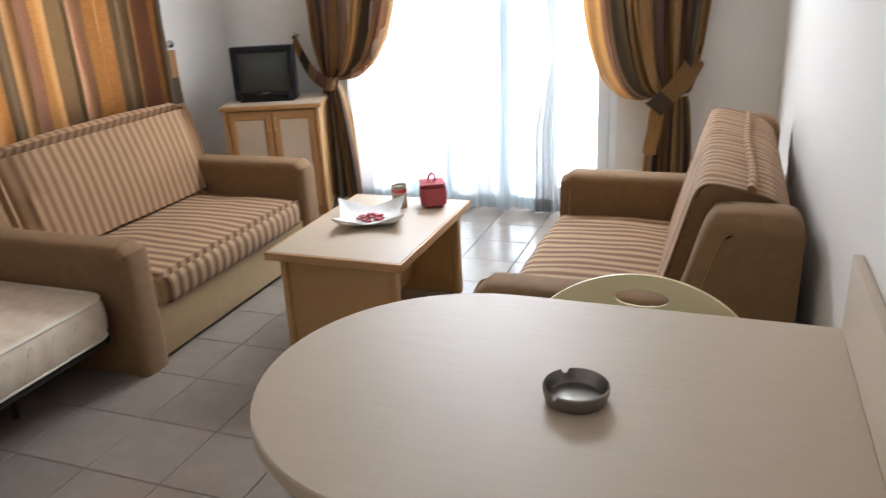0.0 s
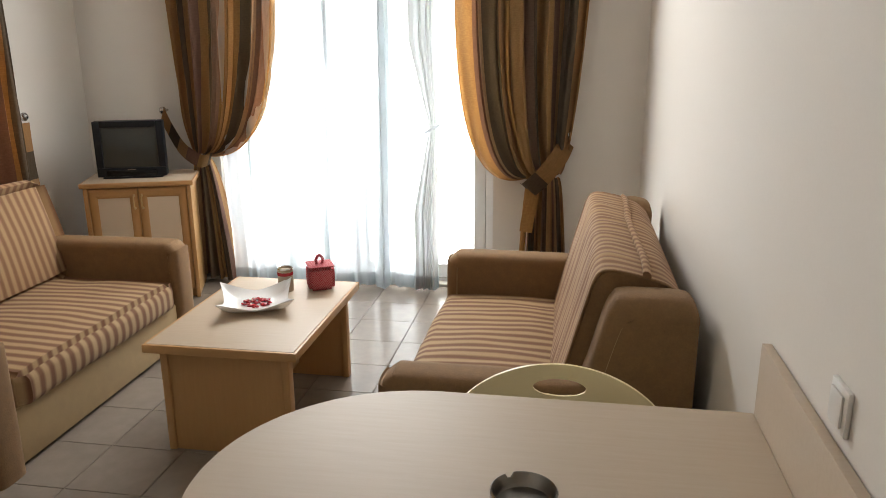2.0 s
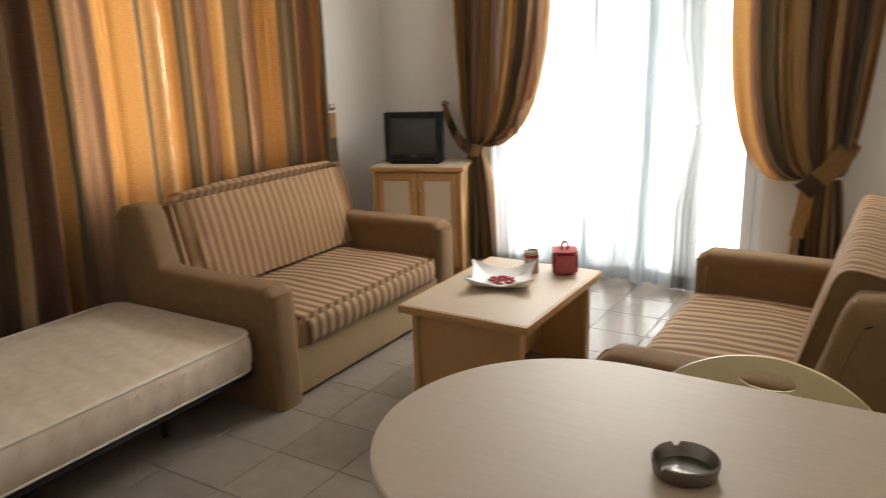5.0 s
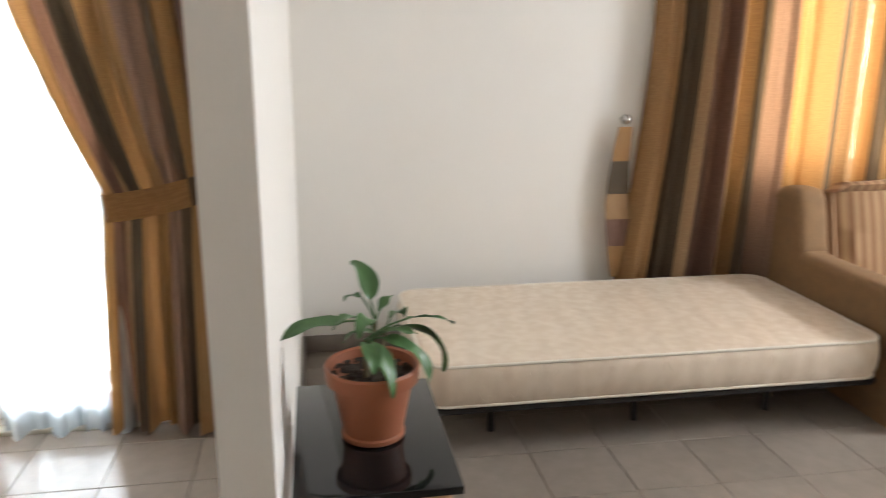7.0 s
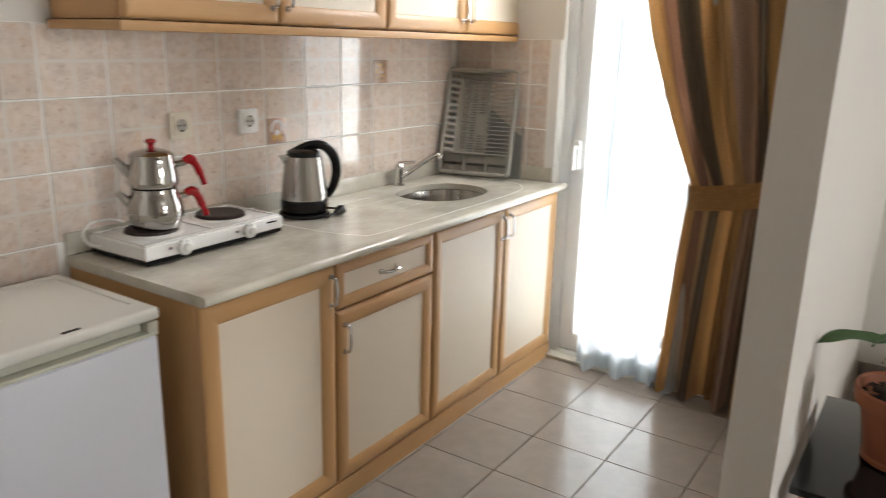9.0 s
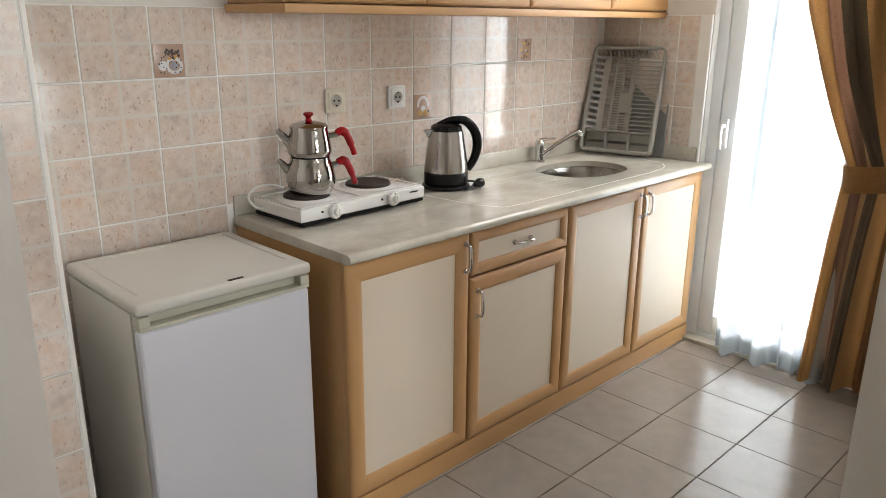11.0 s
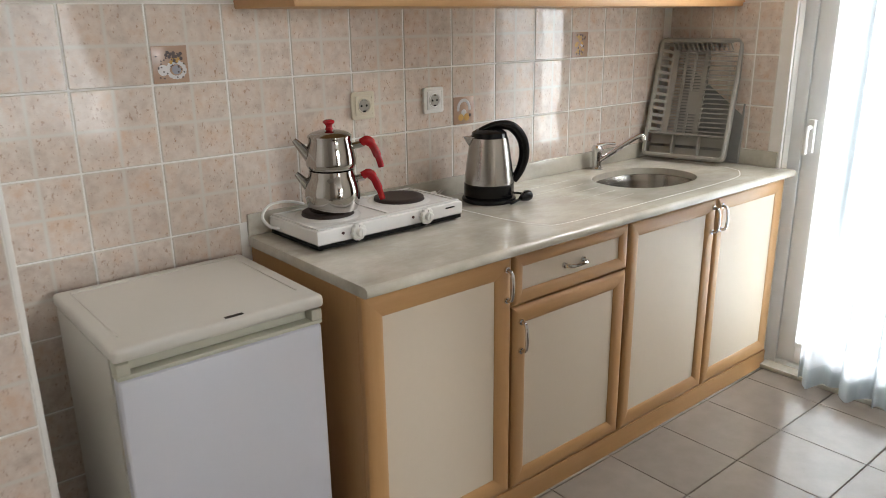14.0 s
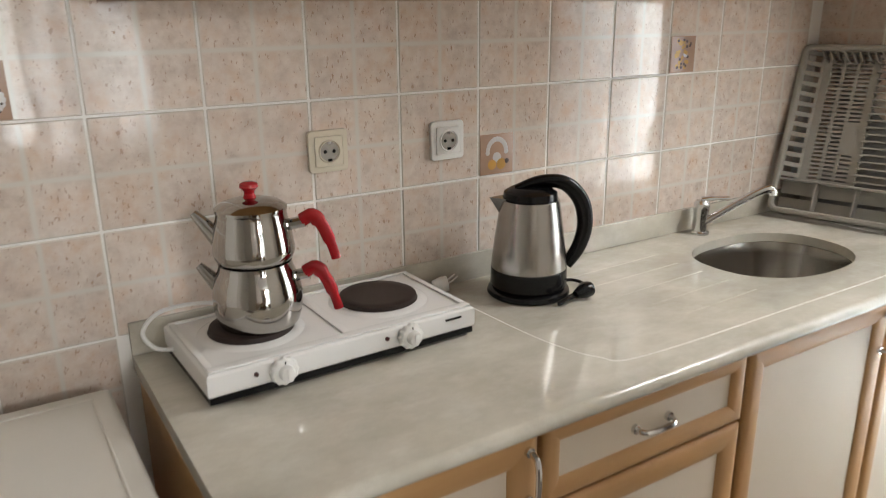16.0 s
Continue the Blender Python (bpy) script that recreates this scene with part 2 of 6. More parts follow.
def tile_glaze(name):
    """Smooth wall tile glaze: a printed pale cross and border on a mottled ground with short strokes."""
    m, nt, links, p = tree(name)
    info, c = nt.new("ShaderNodeObjectInfo"), nt.new("ShaderNodeTexCoord")
    comb, add = nt.new("ShaderNodeCombineXYZ"), nt.new("ShaderNodeVectorMath")
    add.operation = "MULTIPLY_ADD"
    for n in range(3):
        links.new(info.outputs["Random"], comb.inputs[n])
    links.new(comb.outputs[0], add.inputs[0])
    add.inputs[1].default_value = (37, 53, 71)
    links.new(c.outputs["Object"], add.inputs[2])
    cloud, haze = noisy(nt, links, add.outputs[0], 16, 4), noisy(nt, links, add.outputs[0], 42, 4)
    col = ramp(nt, links, cloud, [(0.3, (0.56, 0.465, 0.40)), (0.5, (0.69, 0.575, 0.495)), (0.68, (0.70, 0.515, 0.39))])
    col = mixcol(nt, links, ramp(nt, links, haze, [(0.36, (0, 0, 0)), (0.68, (0.8, 0.8, 0.8))]), col, (0.80, 0.715, 0.64))
    for turn, size in ((0.6, 125), (-0.9, 150)):
        mp = nt.new("ShaderNodeMapping")
        mp.inputs["Rotation"].default_value = (0, turn, 0)
        mp.inputs["Scale"].default_value = (1, 1, 0.5)
        links.new(add.outputs[0], mp.inputs[0])
        stroke = noisy(nt, links, mp.outputs[0], size, 3, 0.55)
        col = mixcol(nt, links, ramp(nt, links, stroke, [(0.63, (0, 0, 0)), (0.70, (0.6, 0.6, 0.6))]), col, (0.38, 0.22, 0.135))
    s = nt.new("ShaderNodeSeparateXYZ")
    links.new(c.outputs["Object"], s.inputs[0])
    near = []
    for axis in (0, 2):
        k = nt.new("ShaderNodeMath")
        k.operation = "PINGPONG"
        k.inputs[1].default_value = 0.05
        links.new(s.outputs[axis], k.inputs[0])
        near.append(k)
    low = nt.new("ShaderNodeMath")
    low.operation = "MINIMUM"
    links.new(near[0].outputs[0], low.inputs[0])
    links.new(near[1].outputs[0], low.inputs[1])
    wob = nt.new("ShaderNodeMath")
    wob.operation = "MULTIPLY_ADD"
    links.new(haze, wob.inputs[0])
    wob.inputs[1].default_value = 0.004
    links.new(low.outputs[0], wob.inputs[2])
    col = mixcol(nt, links, ramp(nt, links, wob.outputs[0], [(0.0052, (1, 1, 1)), (0.0085, (0, 0, 0))]), col, (0.72, 0.675, 0.61))
    col = mixcol(nt, links, info.outputs["Random"], col, mixcol(nt, links, 1.0, col, (0.87, 0.86, 0.85), "MULTIPLY"))
    links.new(col, p.inputs["Base Color"])
    p.inputs["Roughness"].default_value = 0.05
    bump(nt, links, p, noisy(nt, links, add.outputs[0], 13, 2), 0.06, 0.004)
    return m


WALL = plain("warm_white_wall_paint", (0.76, 0.725, 0.67), 0.8, var=0.05, big=1.3, fine=180, bumps=0.12)
CEIL = plain("white_ceiling_paint", (0.8, 0.79, 0.76), 0.85, var=0.03, bumps=0.08)
FLOORT = glazed("beige_floor_tile", (0.258, 0.218, 0.18), (0.20, 0.166, 0.136), 0.2, 0.09, 0.7, 0.12)
GROUT = plain("dark_floor_grout", (0.165, 0.13, 0.10), 0.9, var=0.2)
WTILE = tile_glaze("pink_beige_wall_tile")
WGROUT = plain("cream_wall_grout", (0.87, 0.85, 0.81), 0.55, var=0.06)
BEECH = wood("beech_foil", (0.52, 0.295, 0.12), (0.45, 0.245, 0.092))
BEECH_V = wood("beech_foil_upright", (0.52, 0.295, 0.12), (0.45, 0.245, 0.092), grain=(14, 14, 1.2))
MAPLE = wood("pale_maple_laminate", (0.53, 0.43, 0.32), (0.465, 0.365, 0.26), 0.5)
PANEL = plain("cream_panel", (0.70, 0.60, 0.475), 0.5, var=0.03, bumps=0.05)
CHROME = plain("chrome", (0.72, 0.72, 0.72), 0.14, 1.0, var=0.04, bumps=0.02)
STEEL = plain("brushed_steel", (0.43, 0.41, 0.385), 0.24, 1.0, var=0.012, big=1.0, fine=40, bumps=0.0)
POLISH = plain("polished_steel", (0.44, 0.42, 0.395), 0.08, 1.0, var=0.05, bumps=0.01)
BLACKP = plain("black_plastic", (0.007, 0.007, 0.008), 0.22, var=0.1, bumps=0.0)
BLACKP.node_tree.nodes["Principled BSDF"].inputs["Specular IOR Level"].default_value = 0.3
REDP = plain("red_plastic", (0.37, 0.004, 0.008), 0.2, var=0.08, bumps=0.02)
WHITEP = plain("white_plastic", (0.78, 0.77, 0.74), 0.35, var=0.03, bumps=0.02)
ENAMEL = plain("white_enamel", (0.80, 0.79, 0.77), 0.22, var=0.02, bumps=0.01)
FRIDGEW = plain("white_fridge_steel", (0.72, 0.73, 0.79), 0.3, var=0.02, bumps=0.03)
FRIDGET = plain("ivory_fridge_top", (0.68, 0.65, 0.59), 0.36, var=0.04, bumps=0.05)
MINT = plain("yellowed_grip_plastic", (0.57, 0.56, 0.46), 0.45, var=0.04)
GREYP = plain("grey_plastic", (0.37, 0.355, 0.315), 0.5, var=0.05)
PVC = plain("white_window_frame", (0.78, 0.78, 0.77), 0.35, var=0.02, bumps=0.02)
PANE = glassy("clear_glass")
MARBLE = marbled("pale_marble")
IRON = plain("dark_iron_plate", (0.036, 0.023, 0.019), 0.5, var=0.2)
IRON.node_tree.nodes["Principled BSDF"].inputs["Specular IOR Level"].default_value = 0.25
SUEDE = plain("brown_suede_upholstery", (0.275, 0.158, 0.072), 0.95, var=0.3, big=24, fine=150, bumps=0.5)
SUEDE_L = plain("sand_suede_upholstery", (0.47, 0.335, 0.175), 0.95, var=0.17, big=22, fine=260, bumps=0.35)
WELT = plain("pale_brown_piping", (0.40, 0.27, 0.14), 0.9, var=0.15)
STRIPE_Y = striped("striped_upholstery", 1, 0.058, (0.50, 0.335, 0.175), (0.225, 0.106, 0.052))
STRIPE_B = striped("striped_back_upholstery", 1, 0.05, (0.47, 0.295, 0.15), (0.27, 0.135, 0.064))
MATTRESS = ticking("cream_mattress_ticking")
PIPING = plain("cream_piping", (0.70, 0.64, 0.54), 0.7, var=0.04)
DARKMETAL = plain("dark_metal", (0.03, 0.028, 0.026), 0.5, 0.6, var=0.1)
TERRA = plain("terracotta_plastic", (0.31, 0.10, 0.042), 0.55, var=0.08)
SOIL = plain("dark_soil", (0.055, 0.035, 0.022), 1.0, var=0.5, fine=120, bumps=1.0, dist=0.01)
LEAF = plain("green_leaf", (0.085, 0.19, 0.06), 0.34, var=0.35, big=30, fine=120, bumps=0.15)
STEM = plain("brown_green_stem", (0.16, 0.13, 0.06), 0.7, var=0.2)
GRANITE = plain("black_granite", (0.011, 0.011, 0.012), 0.07, var=0.3, bumps=0.0)
PINE = wood("varnished_pine", (0.52, 0.29, 0.15), (0.44, 0.22, 0.1))
CREAMP = plain("cream_chair_plastic", (0.80, 0.70, 0.42), 0.4, var=0.03, bumps=0.03)
PORCELAIN = plain("white_porcelain", (0.82, 0.81, 0.8), 0.2, var=0.02, bumps=0.0)
TVBODY = plain("charcoal_television_plastic", (0.012, 0.014, 0.018), 0.4, var=0.1, bumps=0.1)
TVBODY.node_tree.nodes["Principled BSDF"].inputs["Specular IOR Level"].default_value = 0.25
SCREEN = plain("grey_green_screen_glass", (0.05, 0.055, 0.052), 0.12, var=0.05, bumps=0.0)
BASE = plain("grey_brown_skirting_tile", (0.27, 0.23, 0.195), 0.4, var=0.08)
BRASS = plain("satin_brass", (0.62, 0.47, 0.25), 0.3, 1.0, var=0.05, bumps=0.02)
VOILE = voile("white_voile")
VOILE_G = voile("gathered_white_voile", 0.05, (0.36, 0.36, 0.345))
BANDS = [(0.0, (0.50, 0.285, 0.12)), (0.13, (0.135, 0.10, 0.064)), (0.26, (0.52, 0.335, 0.18)), (0.36, (0.27, 0.155, 0.115)), (0.47, (0.53, 0.31, 0.13)), (0.61, (0.175, 0.128, 0.08)), (0.73, (0.37, 0.24, 0.175)), (0.85, (0.46, 0.27, 0.11))]
CURTAIN = cloth("striped_curtain_cloth", BANDS, 0.27)


# ---- shape helpers ----
def smooth(me, angle=35):
    me.polygons.foreach_set("use_smooth", [True] * len(me.polygons))
    me.set_sharp_from_angle(angle=radians(angle))


def mesh_of(name, bm, mats, angle=35):
    me = bpy.data.meshes.new(name)
    bmesh.ops.recalc_face_normals(bm, faces=bm.faces)
    bm.to_mesh(me)
    bm.free()
    for m in mats if isinstance(mats, (list, tuple)) else [mats]:
        me.materials.append(m)
    smooth(me, angle)
    return me


def part(name, bm, material, parent, label="", at=None, angle=35):
    me = mesh_of(name, bm, material, angle) if isinstance(bm, bmesh.types.BMesh) else bm
    ob = new(name, me)
    ob.parent = parent
    if at is not None:
        ob.matrix_basis = at
    return tagged(ob, label)


def thing(name, m, label, category, group=""):
    ob = new(name)
    ob.empty_display_size = 0.1
    ob.matrix_basis = m
    return tagged(ob, label, category, group)


def solid(name, bm, material, label, category="", group="", kind="", at=None, angle=35):
    ob = new(name, mesh_of(name, bm, material, angle))
    if at is not None:
        ob.matrix_basis = at
    return tagged(ob, label, category, group, kind)


def box(bm, a, b, bevel=0.0, seg=2):
    r = bmesh.ops.create_cube(bm, size=1)
    s = [(b[n] - a[n]) for n in range(3)]
    bmesh.ops.scale(bm, vec=s, verts=r["verts"])
    bmesh.ops.translate(bm, vec=[(a[n] + b[n]) / 2 for n in range(3)], verts=r["verts"])
    if bevel:
        edges = list({e for v in r["verts"] for e in v.link_edges})
        bmesh.ops.bevel(bm, geom=edges, offset=bevel, segments=seg, affect="EDGES", profile=0.6)
    return bm


def boxes(*items, bevel=0.0, seg=2):
    bm = bmesh.new()
    for a, b in items:
        box(bm, a, b, bevel, seg)
    return bm


def prism(bm, pts, axis, lo, hi, bevel=0.0, seg=3):
    """A flat outline, given in the two other axes in order, pulled along an axis."""
    def place(p, d):
        q = list(p)
        q.insert(axis, d)
        return q
    a = [bm.verts.new(place(p, lo)) for p in pts]
    b = [bm.verts.new(place(p, hi)) for p in pts]
    f1, f2 = bm.faces.new(a), bm.faces.new(b)
    for n in range(len(pts)):
        bm.faces.new((a[n], a[n - 1], b[n - 1], b[n]))
    if bevel:
        edges = list(f1.edges) + list(f2.edges)
        bmesh.ops.bevel(bm, geom=edges, offset=bevel, segments=seg, affect="EDGES", profile=0.6)
    return bm


def lathe(bm, profile, seg=40, centre=(0, 0, 0)):
    rings = []
    for r, z in profile:
        if r < 1e-5:
            rings.append([bm.verts.new((centre[0], centre[1], centre[2] + z))])
        else:
            rings.append([bm.verts.new((centre[0] + r * math.cos(2 * math.pi * k / seg), centre[1] + r * math.sin(2 * math.pi * k / seg), centre[2] + z)) for k in range(seg)])
    for lo, hi in zip(rings, rings[1:]):
        for k in range(seg):
            j = (k + 1) % seg
            if len(lo) == 1 and len(hi) == 1:
                continue
            if len(lo) == 1:
                bm.faces.new((lo[0], hi[k], hi[j]))
            elif len(hi) == 1:
                bm.faces.new((lo[k], lo[j], hi[0]))
            else:
                bm.faces.new((lo[k], lo[j], hi[j], hi[k]))
    return bm


def spline(pts, steps=8):
    """Points along a smooth line through the given ones."""
    pts = [Vector(p) for p in pts]
    out = []
    for n in range(len(pts) - 1):
        p0, p1, p2, p3 = pts[max(n - 1, 0)], pts[n], pts[n + 1], pts[min(n + 2, len(pts) - 1)]
        for k in range(steps):
            t = k / steps
            out.append(0.5 * ((2 * p1) + (p2 - p0) * t + (2 * p0 - 5 * p1 + 4 * p2 - p3) * t * t + (3 * p1 - p0 - 3 * p2 + p3) * t ** 3))
    return out + [pts[-1]]


def tube(bm, pts, radius, seg=10, flat=1.0):
    """A round bar along points; radius may be a list, and flat squeezes it sideways."""
    pts = [Vector(p) for p in pts]
    radii = radius if isinstance(radius, (list, tuple)) else [radius] * len(pts)
    rings, side = [], None
    for n, p in enumerate(pts):
        d = (pts[min(n + 1, len(pts) - 1)] - pts[max(n - 1, 0)]).normalized()
        if side is None:
            side = d.orthogonal().normalized()
        side = (side - d * side.dot(d)).normalized()
        up = d.cross(side)
        rings.append([bm.verts.new(p + radii[n] * (math.cos(2 * math.pi * k / seg) * side * flat + math.sin(2 * math.pi * k / seg) * up)) for k in range(seg)])
    for a, b in zip(rings, rings[1:]):
        for k in range(seg):
            bm.faces.new((a[k], a[k - 1], b[k - 1], b[k]))
    bm.faces.new(rings[0])
    bm.faces.new(rings[-1])
    return bm


def sheet(bm, fn, nu, nv, width, thick=0.0):
    """A cloth surface: fn(u, v) with u, v from 0 to 1; its u coordinate runs over width."""
    uv = bm.loops.layers.uv.verify()
    grid = [[bm.verts.new(fn(i / nu, j / nv)) for j in range(nv + 1)] for i in range(nu + 1)]
    for i in range(nu):
        for j in range(nv):
            f = bm.faces.new((grid[i][j], grid[i + 1][j], grid[i + 1][j + 1], grid[i][j + 1]))
            for loop, (a, b) in zip(f.loops, ((i, j), (i + 1, j), (i + 1, j + 1), (i, j + 1))):
                loop[uv].uv = (a / nu * width, b / nv * 2)
    return bm


def cushion(bm, a, b, puff=0.02, cuts=10, bevel=0.03):
    """A stuffed block: rounded edges and faces that swell a little."""
    box(bm, a, b)
    bmesh.ops.subdivide_edges(bm, edges=bm.edges[:], cuts=cuts, use_grid_fill=True)
    c = [(a[n] + b[n]) / 2 for n in range(3)]
    h = [(b[n] - a[n]) / 2 for n in range(3)]
    for v in bm.verts:
        q = [(v.co[n] - c[n]) / h[n] for n in range(3)]
        for n in range(3):
            o1, o2 = q[(n + 1) % 3], q[(n + 2) % 3]
            v.co[n] += q[n] * puff * (1 - o1 * o1) * (1 - o2 * o2)
        for n in range(3):
            others = [h[m] * (1 - abs(q[m])) for m in range(3) if m != n]
            d = min(others)
            if d < bevel and abs(q[n]) > 0.999:
                v.co[n] -= math.copysign(bevel * (1 - math.sqrt(max(0, 1 - (1 - d / bevel) ** 2))), q[n])
        v.co += noise.noise_vector(v.co * 6) * 0.004
    return bm


# ---- structure ----
CEIL_Z = 2.6
LX, RX, WY = 1.45, 5.02, 6.66


def wall(name, label, *items):
    return solid(name, boxes(*items), WALL, label, kind="structure")


wall("wall_west", "warm white painted wall with a wide window behind curtains",
     ((1.3, 1.85, 0), (LX, 4.0, CEIL_Z)), ((1.3, 5.82, 0), (LX, WY, CEIL_Z)), ((1.3, 4.0, 0), (LX, 5.82, 0.76)), ((1.3, 4.0, 2.2), (LX, 5.82, CEIL_Z)))
wall("wall_north", "warm white painted wall with a balcony door opening",
     ((1.3, WY, 0), (2.36, WY + 0.16, CEIL_Z)), ((4.14, WY, 0), (RX + 0.15, WY + 0.16, CEIL_Z)), ((2.36, WY, 2.25), (4.14, WY + 0.16, CEIL_Z)))
wall("wall_east", "warm white painted wall beside the sofa", ((RX, 2.72, 0), (RX + 0.15, WY, CEIL_Z)))
wall("partition_wall", "thin white partition wall between kitchen and living room", ((1.3, 1.752, 0), (3.675, 1.855, CEIL_Z)))
wall("wall_kitchen_back", "white wall above kitchen tiles", ((1.95, -0.15, 0), (6.3, 0, CEIL_Z)))
wall("wall_kitchen_side", "white wall beside the kitchen balcony door",
     ((1.95, 0, 0), (2.105, 0.56, CEIL_Z)), ((1.95, 1.3, 0), (2.105, 1.752, CEIL_Z)), ((1.95, 0.56, 2.25), (2.105, 1.3, CEIL_Z)))
wall("kitchen_pier", "wall pier beside the fridge", ((4.82, 0, 0), (4.95, 0.45, CEIL_Z)))
wall("wall_hall_south", "white hall wall with a wooden door casing", ((4.95, 0.0, 0), (5.09, 0.68, CEIL_Z)), ((5.95, 0.5, 0), (6.3, 0.68, CEIL_Z)), ((5.09, 0.5, 2.1), (5.95, 0.68, CEIL_Z)))
wall("wall_hall_east", "plain white hall wall", ((6.3, -0.15, 0), (6.45, 2.87, CEIL_Z)))
wall("wall_hall_north", "plain white hall wall", ((RX + 0.15, 2.72, 0), (6.3, 2.87, CEIL_Z)))
solid("ceiling", boxes(((1.3, -0.15, CEIL_Z), (6.45, WY + 0.16, CEIL_Z + 0.12))), CEIL, "plain white painted ceiling", kind="structure")
floor = solid("floor", boxes(((1.3, -0.15, -0.15), (6.45, WY + 0.16, -0.005))), GROUT, "beige ceramic tiled floor with dark joints", kind="structure")
solid("ground", boxes(((-400, -400, -0.4), (400, 400, -0.2))), plain("pale_paving", (0.62, 0.6, 0.56), 0.9), "pale paved ground outside", kind="structure")

# balcony outside the doors
solid("balcony_floor", boxes(((0.2, WY + 0.16, -0.2), (5.6, 7.4, -0.02))), plain("pale_balcony_tile", (0.66, 0.64, 0.6), 0.6), "pale tiled balcony floor outside the glass door", kind="structure")
solid("side_balcony_floor", boxes(((0.9, 0.0, -0.2), (1.95, 1.75, -0.02))), bpy.data.materials["pale_balcony_tile"], "pale tiled balcony floor outside the kitchen door", kind="structure")
# skirting
solid("baseboard", boxes(((LX, 1.857, 0.0), (LX + 0.012, WY, 0.085)), ((LX + 0.012, 1.857, 0), (3.66, 1.868, 0.085)), ((LX + 0.012, WY - 0.012, 0), (2.36, WY, 0.085)), ((4.14, WY - 0.012, 0), (RX - 0.012, WY, 0.085)), ((RX - 0.012, 2.73, 0), (RX, WY, 0.085)), bevel=0.003),
      BASE, "grey brown ceramic skirting along the wall", kind="structure")


def glazed_door(name, label, m, w, h, leaves, rail=0.075, bottom=0.13):
    """A glazed frame in its own x-z plane: outer frame, leaves, panes, handle."""
    top = tagged(new(name), label, kind="structure")
    top.matrix_basis = m
    part("window_frame", boxes(((0, -0.035, 0), (0.05, 0.035, h)), ((w - 0.05, -0.035, 0), (w, 0.035, h)), ((0.05, -0.035, h - 0.05), (w - 0.05, 0.035, h)), ((0.05, -0.035, 0), (w - 0.05, 0.035, 0.035)), bevel=0.004), PVC, top)
    x = 0.05
    lw = (w - 0.1) / leaves
    for _ in range(leaves):
        leaf = part("sash", boxes(((x + 0.003, -0.03, 0.04), (x + rail, 0.04, h - 0.055)), ((x + lw - rail, -0.03, 0.04), (x + lw - 0.003, 0.04, h - 0.055)), ((x + rail, -0.03, 0.04), (x + lw - rail, 0.04, bottom)), ((x + rail, -0.03, h - 0.055 - rail), (x + lw - rail, 0.04, h - 0.055)), bevel=0.006), PVC, top)
        pane = part("pane", boxes(((x + rail - 0.01, 0.0, bottom - 0.01), (x + lw - rail + 0.01, 0.006, h - 0.05 - rail))), PANE, leaf)
        pane.visible_shadow = False
        x += lw
    return top


glazed_door("door_1", "white double glazed balcony door behind voile curtains", pose(2.36, WY + 0.08, 0.0), 1.78, 2.25, 2)
kd = glazed_door("door_2", "white framed glazed kitchen balcony door", pose(2.03, 0.56, 0.0, 0, 0, 90), 0.74, 2.25, 1)
glazed_door("window_1", "white framed wide window behind closed curtains", pose(1.37, 4.0, 0.76, 0, 0, 90), 1.82, 1.44, 2)
hb = bmesh.new()
box(hb, (0.072, -0.055, 0.93), (0.1, -0.035, 1.06), 0.004)
tube(hb, [(0.086, -0.05, 1.03), (0.086, -0.085, 1.03)], 0.009)
tube(hb, spline([(0.086, -0.085, 1.035), (0.087, -0.09, 1.0), (0.086, -0.085, 0.93)], 4), 0.01)
part("handle", hb, WHITEP, kd, "white lever handle")
solid("door_sill", boxes(((2.02, 0.565, 0.0), (2.13, 1.295, 0.018)), bevel=0.004), MARBLE, "pale marble door sill at the kitchen door", kind="structure")
solid("balcony_door_sill", boxes(((2.38, WY - 0.03, 0.0), (4.12, WY + 0.05, 0.02)), bevel=0.004), MARBLE, "pale marble door sill at the balcony door", kind="structure")

# wooden bathroom door in the hall
bd = tagged(new("door_3"), "closed orange brown wooden door with casing", kind="structure")
bd.matrix_basis = pose(5.09, 0.66, 0)
part("casing", boxes(((0.0, 0.0, 0), (0.06, 0.035, 2.1)), ((0.8, 0.0, 0), (0.86, 0.035, 2.1)), ((0.06, 0.0, 2.04), (0.8, 0.035, 2.1)), bevel=0.004), BEECH_V, bd)
part("leaf", boxes(((0.062, -0.03, 0.01), (0.798, 0.01, 2.038)), bevel=0.003), BEECH_V, bd)


# ---- curtains ----
def fold(u, n, amp, seed):
    w = u + 0.035 * math.sin(7.3 * u + seed) + 0.012 * math.sin(23 * u + 2 * seed)
    c = math.sin(2 * math.pi * n * w + seed)
    return amp * (math.copysign(abs(c) ** 0.75, c) + 0.4 * math.sin(2 * math.pi * n * 2.3 * w + 2 * seed) + 0.18 * math.sin(2 * math.pi * n * 4.1 * w))


